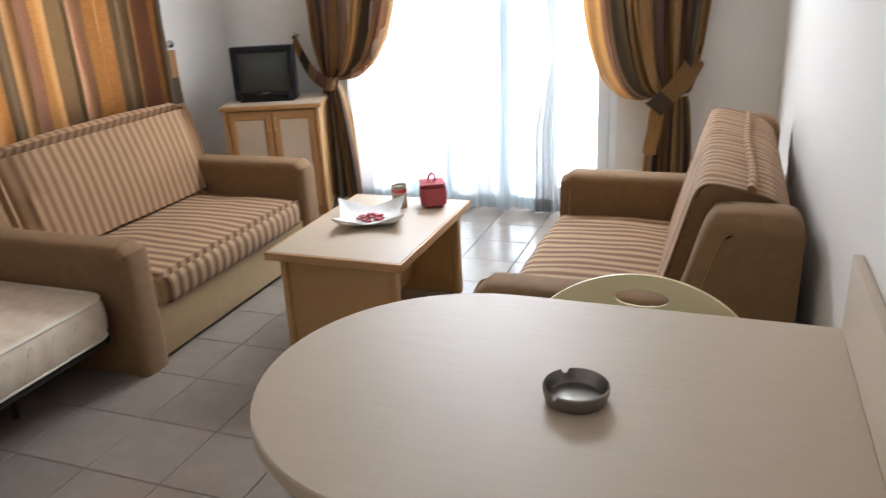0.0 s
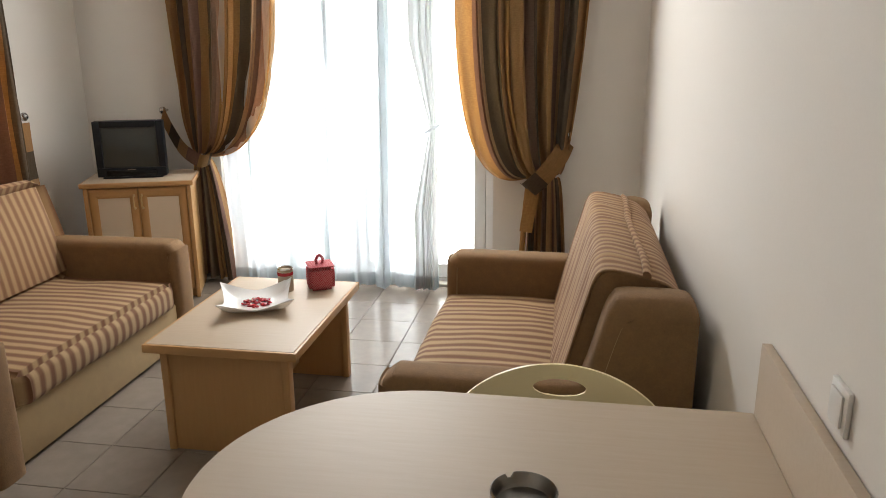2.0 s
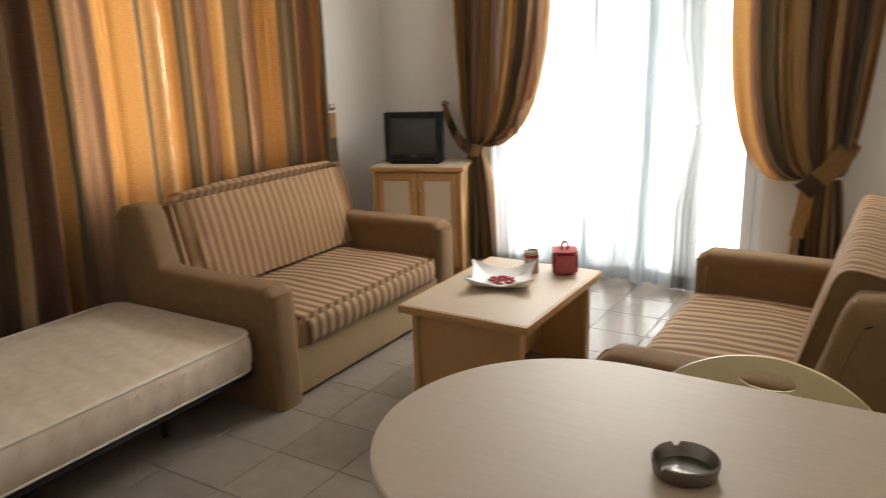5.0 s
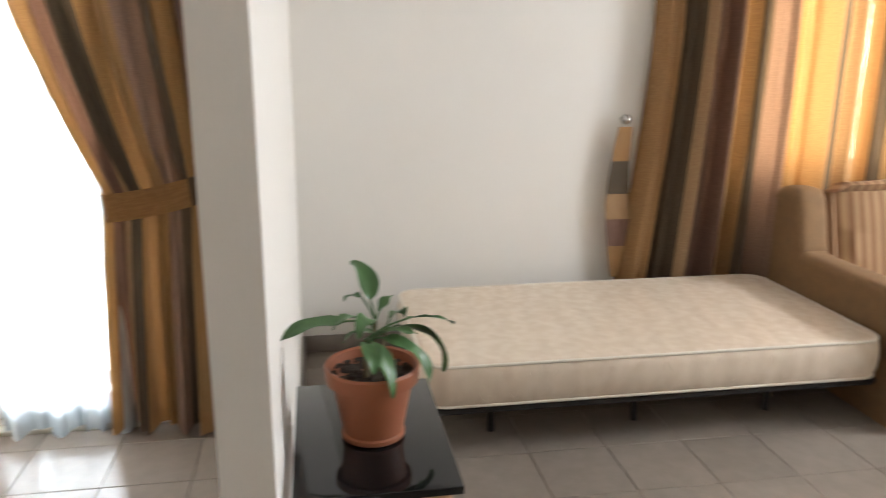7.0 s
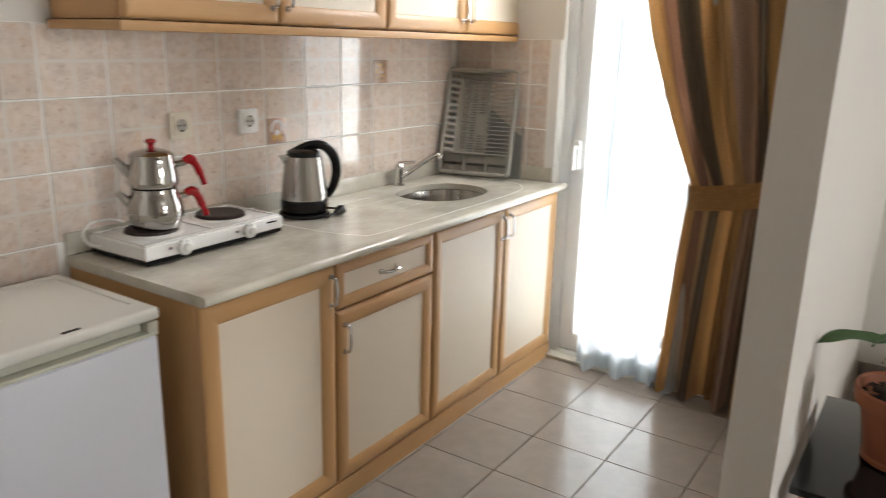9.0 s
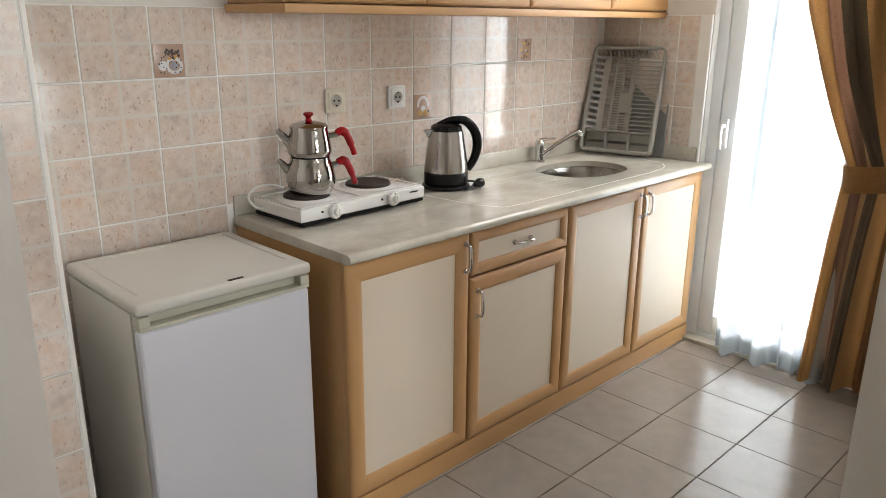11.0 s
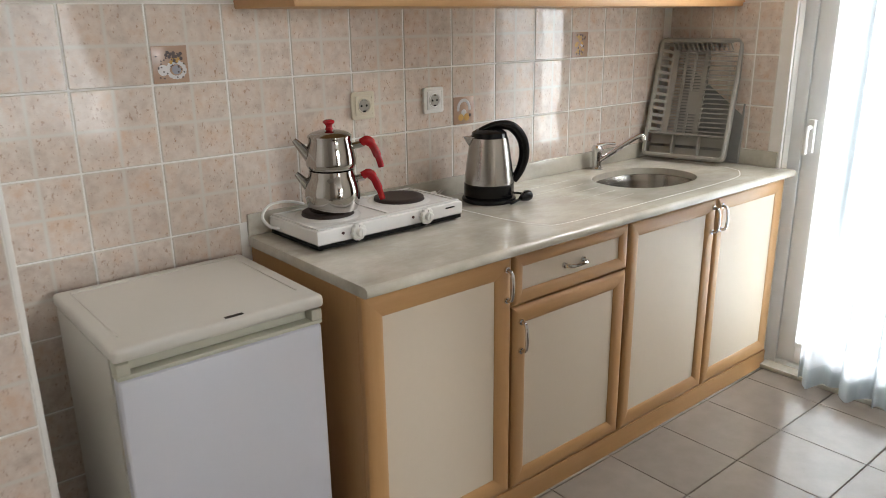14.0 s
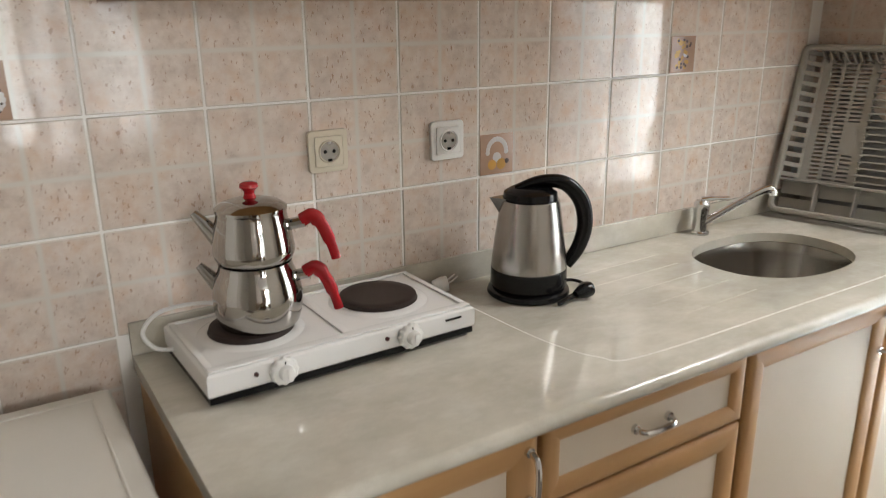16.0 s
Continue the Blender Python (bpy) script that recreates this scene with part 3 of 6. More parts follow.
def tied(name, label, m, w_top, tie, drop, tail, bottom, ztop=2.42, n=7, seed=0.0, bulge=0.03, width=1.58, pinch=0.08):
    """A curtain gathered to a tie. Local x runs from the outer edge to the inner one, y out into the room.
    tie: (x, z); drop: how far the inner edge hangs below the tie; tail: (x0, x1) at the bottom."""
    top = thing(name, m, label, "curtain", "curtains")
    xt, zt = tie

    def upper(u, v):
        x0 = w_top[0] + (w_top[1] - w_top[0]) * u
        p0, p1 = (x0, ztop), ((x0 if pinch < 0.3 else 0.72 * x0 + 0.28 * (xt + pinch * (u - 0.5))) + bulge * u, zt + (ztop - zt) * 0.5)
        p2, p3 = ((x0 * (0.55 + 0.45 * u) + xt * (0.45 - 0.45 * u) if pinch < 0.3 else 0.35 * x0 + 0.65 * (xt + pinch * (u - 0.5))) + bulge * u, (zt - drop * u ** 1.5) if pinch < 0.3 else zt + (ztop - zt) * 0.22), (xt + pinch * (u - 0.5), zt + 0.02 * (1 - u))
        b = [(1 - v) ** 3, 3 * v * (1 - v) ** 2, 3 * v * v * (1 - v), v ** 3]
        x = sum(k * p[0] for k, p in zip(b, (p0, p1, p2, p3)))
        z = sum(k * p[1] for k, p in zip(b, (p0, p1, p2, p3)))
        a = 0.045 * (1 - v ** 4) + 0.012
        wob = 0.02 * noise.noise((u * 5 + seed, v * 3, seed))
        return (x + 0.35 * fold(u, n, a, seed + 1.5), 0.07 + fold(u + wob, n, a, seed) + 0.05 * math.sin(math.pi * v) * u, z + 0.01 * noise.noise((u * 9, v * 4, seed)))

    def lower(u, v):
        x = (xt + pinch * (u - 0.5)) * (1 - v ** 0.6) + (tail[0] + (tail[1] - tail[0]) * u) * v ** 0.6
        a = 0.012 + 0.04 * v ** 0.7
        z = zt + (bottom + 0.012 * math.sin(5 * u + seed) - zt) * v
        return (x + 0.3 * fold(u, n, a * 0.5, seed + 1.5), 0.07 + fold(u, n * 0.8, a, seed), z)

    part("drape", sheet(bmesh.new(), upper, 150, 50, width), CURTAIN, top, angle=80)
    part("tail", sheet(bmesh.new(), lower, 110, 24, width), CURTAIN, top, angle=80)
    return top


def holdback(m, label):
    k = thing("curtain_holdback", m, label, "curtain holdback", "curtain holdbacks")
    part("stem", tube(bmesh.new(), [(0, 0, 0), (0, 0.045, 0)], 0.007), STEEL, k)
    part("knob", lathe(bmesh.new(), [(0, -0.024), (0.012, -0.022), (0.022, -0.01), (0.024, 0), (0.021, 0.011), (0.012, 0.022), (0, 0.025)], 20, (0, 0.06, 0)), STEEL, k, "satin steel ball")
    return k


def strap(bm, pts, wide, axis, start=0.0, rate=0.028):
    """A flat cloth strap along points, wide across an axis."""
    w = Vector(axis) * wide / 2
    uv = bm.loops.layers.uv.verify()
    rows = [(bm.verts.new(Vector(p) - w), bm.verts.new(Vector(p) + w)) for p in pts]
    for n, (a, b) in enumerate(zip(rows, rows[1:])):
        f = bm.faces.new((a[0], b[0], b[1], a[1]))
        for loop, q in zip(f.loops, ((n, 0), (n + 1, 0), (n + 1, 1), (n, 1))):
            loop[uv].uv = (start + q[0] * rate, q[1] * 0.05)
    r = bmesh.ops.solidify(bm, geom=bm.faces[:], thickness=0.006)
    return bm


# balcony door, curtain beside the television
c1 = tied("curtain", "gold and brown striped curtain tied back beside the television", pose(2.12, WY - 0.03, 0, 0, 0, 0) @ Matrix.Diagonal((1, -1, 1, 1)), (0.02, 0.74), (0.17, 0.83), 0.02, (0.06, 0.38), 0.03, seed=0.4, bulge=0.0)
part("tieback", strap(bmesh.new(), spline([(-0.09, 0.05, 1.09), (0.0, 0.11, 0.975), (0.09, 0.15, 0.875), (0.2, 0.155, 0.81), (0.24, 0.1, 0.82)], 6), 0.085, (0.35, 0, 0.93)), CURTAIN, c1, "striped cloth tieback")
holdback(pose(2.025, WY, 1.11, 0, 0, 180), "round steel curtain holdback on the wall beside the television")
# balcony door, curtain beside the sofa
c2 = tied("curtain", "gold and brown striped curtain tied back beside the sofa", pose(4.72, WY - 0.03, 0, 0, 0, 180), (0.03, 0.77), (0.27, 0.74), 0.17, (0.12, 0.41), 0.06, seed=2.1, bulge=0.02, pinch=0.19)
part("tieback", strap(bmesh.new(), spline([(0.14, 0.02, 0.95), (0.175, 0.14, 0.885), (0.25, 0.185, 0.785), (0.345, 0.18, 0.69), (0.37, 0.09, 0.675)], 6), 0.105, (0.75, 0, 0.66), 0.49, 0.009), CURTAIN, c2, "striped cloth tieback")
part("loose_end", strap(bmesh.new(), spline([(0.325, 0.17, 0.69), (0.335, 0.165, 0.6), (0.355, 0.16, 0.5), (0.365, 0.15, 0.42)], 5), 0.075, (1.0, 0, 0.12), 0.86, 0.004), CURTAIN, c2, "loose cloth end of the tieback")
holdback(pose(4.58, WY, 0.99, 0, 0, 180), "round steel curtain holdback beside the sofa")
# kitchen door curtain
c3 = tied("curtain", "brown and gold striped curtain tied back at the kitchen door", pose(2.125, 1.72, 0, 0, 0, -90), (0.02, 0.895), (0.27, 0.93), -0.25, (0.04, 0.57), 0.016, seed=4.0, bulge=0.0, n=6, pinch=0.48)
part("tieback", strap(bmesh.new(), spline([(0.515, 0.06, 0.9), (0.5, 0.13, 0.9), (0.4, 0.16, 0.915), (0.25, 0.165, 0.945), (0.1, 0.15, 0.99), (0.0, 0.1, 1.03)], 5), 0.1, (0.1, 0, 0.99), 0.49, 0.0075), CURTAIN, c3, "striped cloth tieback")


# closed curtain at the side window
def hanging(u, v):
    a = 0.042 + 0.014 * math.sin(9 * u)
    y = 0.07 + 2.33 * u + 0.02 * v * math.sin(6 * u) - 0.17 * max(0.0, (v - 0.35) / 0.65) ** 1.3 * (1 - u) ** 4
    return (0.085 + fold(u + 0.006 * noise.noise((u * 7, v * 2, 3)), 17, a, 0.7) + 0.02 * v, y + 0.3 * fold(u, 17, a * 0.5, 2), 2.42 - 2.36 * v)


c4 = thing("curtain", pose(LX, 3.49, 0), "closed gold brown and mauve striped curtain lit from behind", "curtain", "curtains")


def hung(lo, hi):
    return lambda u, v: hanging(lo + (hi - lo) * u, v)


part("drape", sheet(bmesh.new(), hung(0, 0.4555), 150, 24, 1.35), CURTAIN, c4, angle=80)
part("drape", sheet(bmesh.new(), hung(0.4585, 1.0), 170, 24, 1.7), CURTAIN, c4, angle=80)
for yk, face in ((3.43, 0), (5.99, 0)):
    holdback(pose(LX, yk, 1.125, 0, 0, -90), "round steel curtain holdback on the wall by the side window")
    tb = thing("curtain_tieback", pose(LX + 0.05, yk, 1.1), "unused striped cloth tieback hanging from its holdback", "curtain tieback", "curtain tiebacks")
    part("strap", sheet(bmesh.new(), lambda u, v: (0.012 + 0.008 * u, -0.03 * math.sin(3.4 * u) + 0.02 * u + (v - 0.5) * (0.07 + 0.055 * min(1, 2 * u)), -0.01 - 0.75 * u), 24, 4, 0.6, 0.005), CURTAIN, tb)


# voile curtains
def voile_sheet(name, label, m, w, n, seed, ztop=2.4, fold_shade=1.0):
    def fn(u, v):
        a = 0.028 * (0.5 + 0.5 * v)
        return (w * u + 0.25 * fold(u, n, a, seed + 1), fold(u + 0.01 * noise.noise((u * 6, v * 2, seed)), n, a, seed), ztop - (ztop - 0.012) * v + 0.012 * math.sin(40 * u) * v)
    ob = solid(name, sheet(bmesh.new(), fn, int(130 * w) + 60, 24, w + seed), VOILE, label, "voile curtain", "voile curtains", at=m, angle=80)
    return ob


voile_sheet("voile_curtain", "sheer white voile curtain across the balcony door", pose(2.42, WY - 0.10, 0), 1.36, 9, 0.3)


def bundle(u, v):
    z = 2.4 - 2.385 * v
    k = min(1.0, abs(z - 1.03) / 0.5)
    w = 0.05 + 0.09 * k + (0.05 * k if z > 1.03 else 0.0)
    x = 3.79 - 0.05 * k + w * (u - 0.5)
    return (x + 0.2 * fold(u, 4, 0.02 * (0.4 + k), 2.9), WY - 0.12 + fold(u, 4, 0.02 * (0.4 + k), 1.9), z)


vb = thing("voile_curtain", pose(0, 0, 0), "gathered sheer white voile curtain end tied in the middle", "voile curtain", "voile curtains")
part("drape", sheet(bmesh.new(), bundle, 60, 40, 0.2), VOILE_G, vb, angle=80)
part("tie", tube(bmesh.new(), spline([(3.745, WY - 0.15, 1.0), (3.79, WY - 0.165, 1.025), (3.835, WY - 0.15, 1.05), (3.84, WY - 0.09, 1.055), (3.75, WY - 0.09, 1.0), (3.745, WY - 0.15, 1.0)], 5), 0.011, 8, 0.5), VOILE, vb, "white cloth tie")
voile_sheet("voile_curtain", "sheer white voile curtain at the kitchen door", pose(2.145, 0.74, 0, 0, 0, 90), 0.5, 4, 0.9)


# ---- sofas ----
def band(outside, inside, y0, wide):
    """A padded strip, y0 to y0 + wide across, with rounded shoulders between an inner and an outer line."""
    bm = bmesh.new()
    half = [(0.0, 0.0), (0.0, 0.35), (0.02, 0.62), (0.07, 0.83), (0.16, 0.95), (0.32, 1.0), (0.5, 1.01)]
    shape = half + [(1 - y, h) for y, h in half[-2::-1]]
    pairs = list(zip(spline([(x, 0, z) for x, z in outside], 4), spline([(x, 0, z) for x, z in inside], 4)))
    rings = [[bm.verts.new((b.x + (a.x - b.x) * h, y0 + wide * y, b.z + (a.z - b.z) * h)) for y, h in shape] for a, b in pairs]
    for p, q in zip(rings, rings[1:]):
        for k in range(len(shape)):
            bm.faces.new((p[k], p[k - 1], q[k - 1], q[k]))
    bm.faces.new(rings[0])
    bm.faces.new(rings[-1])
    return bm


def sofa(name, m, label, depth, group, long=1.48, flap=False, rise=0.70, seat_back=0.64, lean=15, stuff=0.14):
    """Local x runs from the front edge to the back, y along the seat, z up."""
    s = thing(name, m, label, "sofa", group)
    d = depth

    def outer(r):
        return [(0.0, 0.0), (0.0, 0.47), (0.012, 0.515), (0.045, 0.545), (0.09, 0.552), (0.40, 0.55), (r - 0.03, 0.552), (r + 0.005, 0.585), (r + 0.05, 0.75), (r + 0.075, 0.81), (r + 0.11, 0.832), (d - 0.05, 0.831), (d - 0.012, 0.815), (d, 0.785)]

    def inner(r):
        return [(0.05, 0.0), (0.05, 0.455), (0.06, 0.482), (0.085, 0.497), (0.12, 0.5), (0.40, 0.498), (r, 0.5), (r + 0.04, 0.53), (r + 0.09, 0.70), (r + 0.11, 0.75), (r + 0.145, 0.771), (d - 0.05, 0.770), (d - 0.02, 0.768), (d, 0.766)]
    for y0, r in ((0.0, rise if flap else rise + 0.08), (long - 0.145, rise + 0.1 if flap else rise)):
        arm = part("armrest", band(outer(r), inner(r), y0, 0.145), SUEDE, s, "padded top band of the arm", angle=50)
        core = [(x + 0.001, z) for x, z in inner(r)] + [(d, 0.0)]
        part("side_panel", prism(bmesh.new(), core, 1, y0 + 0.009, y0 + 0.136), SUEDE, arm, angle=30)
        for yy in (y0 + 0.007, y0 + 0.138):
            part("welt", tube(bmesh.new(), spline([(x, yy, z + 0.004) for x, z in inner(r)], 4), 0.0042, 6), WELT, arm, "paler piping")
    part("base", boxes(((0.03, 0.147, 0.015), (d - 0.06, long - 0.147, 0.235)), bevel=0.012), SUEDE_L, s, "sand coloured front panel")
    bm = cushion(bmesh.new(), (0.005, 0.15, 0.225), (seat_back + 0.05, long - 0.15, 0.365), 0.018, 34 if flap else 16, 0.035)
    for v in bm.verts:
        if v.co.z > 0.33:
            v.co.z += (0.008 if flap else 0.004) * noise.noise((v.co.x * 3.2, v.co.y * 17, 4.0)) + 0.006 * noise.noise(v.co * 4)
    part("seat", bm, STRIPE_Y, s, "striped seat cushion")
    part("back_frame", boxes(((d - 0.1, 0.147, 0.1), (d - 0.01, long - 0.147, 0.8 if not flap else 0.76)), bevel=0.02), SUEDE, s)
    if not flap:
        bm = cushion(bmesh.new(), (0.0, 0.03, 0.0), (stuff, long - 0.15, 0.535), 0.022, 12, 0.04)
        bmesh.ops.rotate(bm, cent=(0, 0, 0), matrix=Matrix.Rotation(radians(lean), 3, "Y"), verts=bm.verts)
        bmesh.ops.translate(bm, vec=(seat_back - 0.015, 0, 0.345), verts=bm.verts)
        part("backrest", bm, STRIPE_B, s, "leaning striped back cushion")
        return s
    # wedge-shaped back under a loose striped cover with a rolled hem
    line = spline([(0.515, 0, 0.34), (0.54, 0, 0.44), (0.588, 0, 0.62), (0.628, 0, 0.77), (0.646, 0, 0.832), (0.664, 0, 0.86), (0.692, 0, 0.868), (0.74, 0, 0.862), (0.80, 0, 0.848), (0.86, 0, 0.828), (0.905, 0, 0.79)], 5)
    lo, hi = 0.148, long - 0.148
    fill = [(p[0] + 0.006, p[2] - 0.006) for p in line] + [(d - 0.03, 0.345)]
    part("backrest", prism(bmesh.new(), fill, 1, lo + 0.002, hi - 0.002), SUEDE, s, "wedge-shaped brown back", angle=40)

    def cover(u, v):
        k = min(len(line) - 1, int(round(v * (len(line) - 1))))
        p, y = line[k], lo + (hi - lo) * u
        soft = min(1.0, 9 * u, 9 * (1 - u))
        w = soft * (0.007 * abs(noise.noise((y * 21, v * 2.5, 2))) + 0.004 * noise.noise((y * 7, v * 5, 6)))
        return (p[0] - (w if v < 0.5 else 0.0), y, p[2] + (w if v >= 0.5 else 0.3 * w) + 0.003)
    bm = sheet(bmesh.new(), cover, 150, len(line) - 1, 1.0)
    part("cover", bm, STRIPE_B, s, "creased striped cover over the back", angle=70)
    for yy in (lo, hi):
        part("welt", tube(bmesh.new(), [(p[0] + 0.001, yy, p[2]) for p in line], 0.005, 6), SUEDE, s)
    roll = [(0.80 + 0.006 * math.sin(k2 * 0.35), lo - 0.004 + (hi - lo - 0.02) * k2 / 24, 0.858 + 0.004 * math.sin(k2 * 0.7)) for k2 in range(25)]
    part("folded_edge", tube(bmesh.new(), roll, 0.015, 12, 0.75), STRIPE_B, s, "rolled fold along the cover")
    return s


sofa("sofa", pose(2.662, 5.612, 0, 0, 0, 180), "brown suede two seat sofa with striped cushions by the side window", 0.95, "sofas")
sofa("sofa", pose(4.035, 4.13, 0), "brown suede two seat sofa with striped cushions against the wall", 0.935, "sofas", 1.50, True, 0.62, 0.535, 18, 0.11)

# ---- folding bed ----
bed = thing("single_bed", pose(1.65, 2.3, 0), "bare cream mattress on a low metal folding bed", "bed")
BW, BL = 0.92, 1.82


def corner_loop(z, r=0.06, o=0.0):
    pts = []
    for cx, cy, a0 in ((BW - r, r, -90), (BW - r, BL - r, 0), (r, BL - r, 90), (r, r, 180)):
        for k in range(5):
            a = radians(a0 + k * 22.5)
            pts.append((cx + (r + o) * math.cos(a), cy + (r + o) * math.sin(a), z))
    return pts + [pts[0]]


bm = bmesh.new()
levels = [(0.2, 0.02), (0.204, 0.006), (0.215, 0.001), (0.24, -0.007), (0.283, -0.01), (0.325, -0.007), (0.352, 0.001), (0.363, 0.008), (0.3665, 0.025), (0.368, 0.06), (0.371, 0.16), (0.3725, 0.3)]
rings = [[bm.verts.new((min(max(x, o), BW - o) if o > 0.05 else x, min(max(y, o), BL - o) if o > 0.05 else y, z)) for x, y, z in corner_loop(z0, 0.09, -min(o, 0.05))[:-1]] for z0, o in levels]
for a, b in zip(rings, rings[1:]):
    for k in range(len(a)):
        bm.faces.new((a[k], a[k - 1], b[k - 1], b[k]))
bm.faces.new(rings[-1])
bm.faces.new(rings[0])
bmesh.ops.recalc_face_normals(bm, faces=bm.faces[:])
mat_ob = part("mattress", bm, MATTRESS, bed, "cream quilted mattress", angle=70)
part("piping", tube(bmesh.new(), corner_loop(0.36, 0.09, -0.004), 0.0065, 8), PIPING, mat_ob)
part("piping", tube(bmesh.new(), corner_loop(0.208, 0.09, -0.004), 0.0065, 8), PIPING, mat_ob)
zig = [(BW + 0.0085, 0.06 + 0.0525 * k, 0.222 if k % 2 else 0.337) for k in range(1, 33)]
part("quilting", tube(bmesh.new(), zig, 0.0009, 6), MATTRESS, mat_ob, "zigzag quilting seam")
part("bed_frame", tube(bmesh.new(), corner_loop(0.185, 0.05, -0.02), 0.014, 8), DARKMETAL, bed)
for yy in (0.29, 0.88, 1.46):
    for xx in (0.08, 0.72):
        part("leg", tube(bmesh.new(), [(xx, yy, 0.0), (xx, yy, 0.185)], 0.014, 10), DARKMETAL, bed)
    part("crossbar", tube(bmesh.new(), [(0.03, yy, 0.18), (BW - 0.03, yy, 0.18)], 0.011, 8), DARKMETAL, bed)

# ---- coffee table ----
ct = thing("coffee_table", pose(3.055, 4.46, 0), "pale maple coffee table with panel legs and beech edging", "coffee table")
CW, CL = 0.6, 0.85
part("tabletop", boxes(((0.012, 0.012, 0.425), (CW - 0.012, CL - 0.012, 0.4535)), bevel=0.002), MAPLE, ct)
part("edging", boxes(((0, 0, 0.418), (CW, 0.014, 0.452)), ((0, CL - 0.014, 0.418), (CW, CL, 0.452)), ((0, 0.014, 0.418), (0.014, CL - 0.014, 0.452)), ((CW - 0.014, 0.014, 0.418), (CW, CL - 0.014, 0.452)), bevel=0.005), BEECH, ct, "beech edge strip")
for y0 in (0.05, CL - 0.07):
    part("leg_panel", boxes(((0.055, y0, 0), (CW - 0.055, y0 + 0.02, 0.424)), bevel=0.002), BEECH_V, ct)
    for x0 in (0.045, CW - 0.075):
        part("corner_post", boxes(((x0, y0 - 0.012, 0), (x0 + 0.03, y0 + 0.032, 0.423)), bevel=0.006), BEECH_V, ct)
part("centre_panel", boxes(((CW / 2 - 0.01, 0.071, 0.06), (CW / 2 + 0.01, CL - 0.071, 0.423))), BEECH, ct)

# ---- dining table ----
dt = thing("dining_table", pose(RX - 0.022, 3.22, 0), "pale laminate peninsula table with a round end fixed to the wall", "table")
R = 0.39


def d_outline(r):
    return [(-0.665 + r * math.cos(a), r * math.sin(a)) for a in (radians(90 + 180 * k / 40) for k in range(41))] + [(-0.0, -r), (-0.0, r)]


part("tabletop", prism(bmesh.new(), d_outline(R - 0.003), 2, 0.742, 0.771, 0.002, 1), MAPLE, dt, angle=25)
part("edge_band", prism(bmesh.new(), d_outline(R), 2, 0.741, 0.769, 0.006, 3), MAPLE, dt, angle=50)
part("upstand", boxes(((0.0, -0.75, 0.3), (0.02, 0.385, 0.93)), bevel=0.003), MAPLE, dt, "laminate panel against the wall")
part("column", lathe(bmesh.new(), [(0, 0), (0.2, 0), (0.2, 0.012), (0.19, 0.02), (0.03, 0.03), (0.03, 0.741), (0, 0.741)], 32, (-0.66, 0, 0)), CHROME, dt, "chrome post")

# ---- television cabinet ----
tc = thing("tv_cabinet", pose(1.784, 6.0, 0, 0, 0, 20) @ Matrix.Diagonal((0.8, 0.9, 0.965, 1)), "beech two door television cabinet with cream panels in the corner", "cabinet")
part("body", boxes(((0.03, 0.03, 0.0), (0.05, 0.46, 0.735)), ((0.75, 0.03, 0.0), (0.77, 0.46, 0.735)), ((0.05, 0.03, 0.05), (0.75, 0.46, 0.07)), ((0.05, 0.44, 0.07), (0.75, 0.46, 0.735)), bevel=0.002), BEECH_V, tc)
part("plinth", boxes(((0.052, 0.05, 0.0), (0.748, 0.07, 0.049))), BEECH, tc)
part("top", boxes(((0.014, 0.014, 0.737), (0.786, 0.475, 0.764)), bevel=0.002), MAPLE, tc)
part("edging", boxes(((0, 0, 0.733), (0.8, 0.014, 0.762)), ((0, 0.014, 0.733), (0.014, 0.475, 0.762)), ((0.786, 0.014, 0.733), (0.8, 0.475, 0.762)), bevel=0.006), BEECH, tc)
for x0 in (0.022, 0.75):
    part("corner_post", boxes(((x0, 0.008, 0.0), (x0 + 0.03, 0.029, 0.732)), bevel=0.006), BEECH_V, tc)


def panel_door(parent, name, x0, z0, x1, z1, y, rail=0.055, thick=0.018, front=-1, panel_mat=None):
    """A framed door in the x-z plane whose face looks along front * y: bevelled rails round a cream panel."""
    door = part(name, boxes(((x0 + 0.01, min(y, y - front * thick * 0.6), z0 + 0.01), (x1 - 0.01, max(y, y - front * thick * 0.6), z1 - 0.01))), PANEL, parent)
    f = front * 0.009

    def rail_piece(o1, o2, i2, i1):
        """A mitred length of rounded moulding between the outer and the inner edge."""
        bm = bmesh.new()
        shape = [(0.0, -2.0), (0.0, 0.2), (0.05, 0.62), (0.16, 0.92), (0.34, 1.0), (0.6, 0.96), (0.8, 0.74), (0.93, 0.4), (1.0, 0.1), (1.0, -1.0)]
        rows = [[bm.verts.new((a[0] + (c[0] - a[0]) * k, y + f * h, a[1] + (c[1] - a[1]) * k)) for a, c in ((o1, i1), (o2, i2))] for k, h in shape]
        for p, q in zip(rows, rows[1:] + rows[:1]):
            bm.faces.new((p[0], p[1], q[1], q[0]))
        for n in (0, 1):
            bm.faces.new([row[n] for row in rows])
        return bm
    o = ((x0, z0), (x1, z0), (x1, z1), (x0, z1))
    i = ((x0 + rail, z0 + rail), (x1 - rail, z0 + rail), (x1 - rail, z1 - rail), (x0 + rail, z1 - rail))
    for n in range(4):
        part("stile" if n % 2 else "rail", rail_piece(o[n], o[(n + 1) % 4], i[(n + 1) % 4], i[n]), BEECH_V if n % 2 else BEECH, door, "beech frame")
    return door


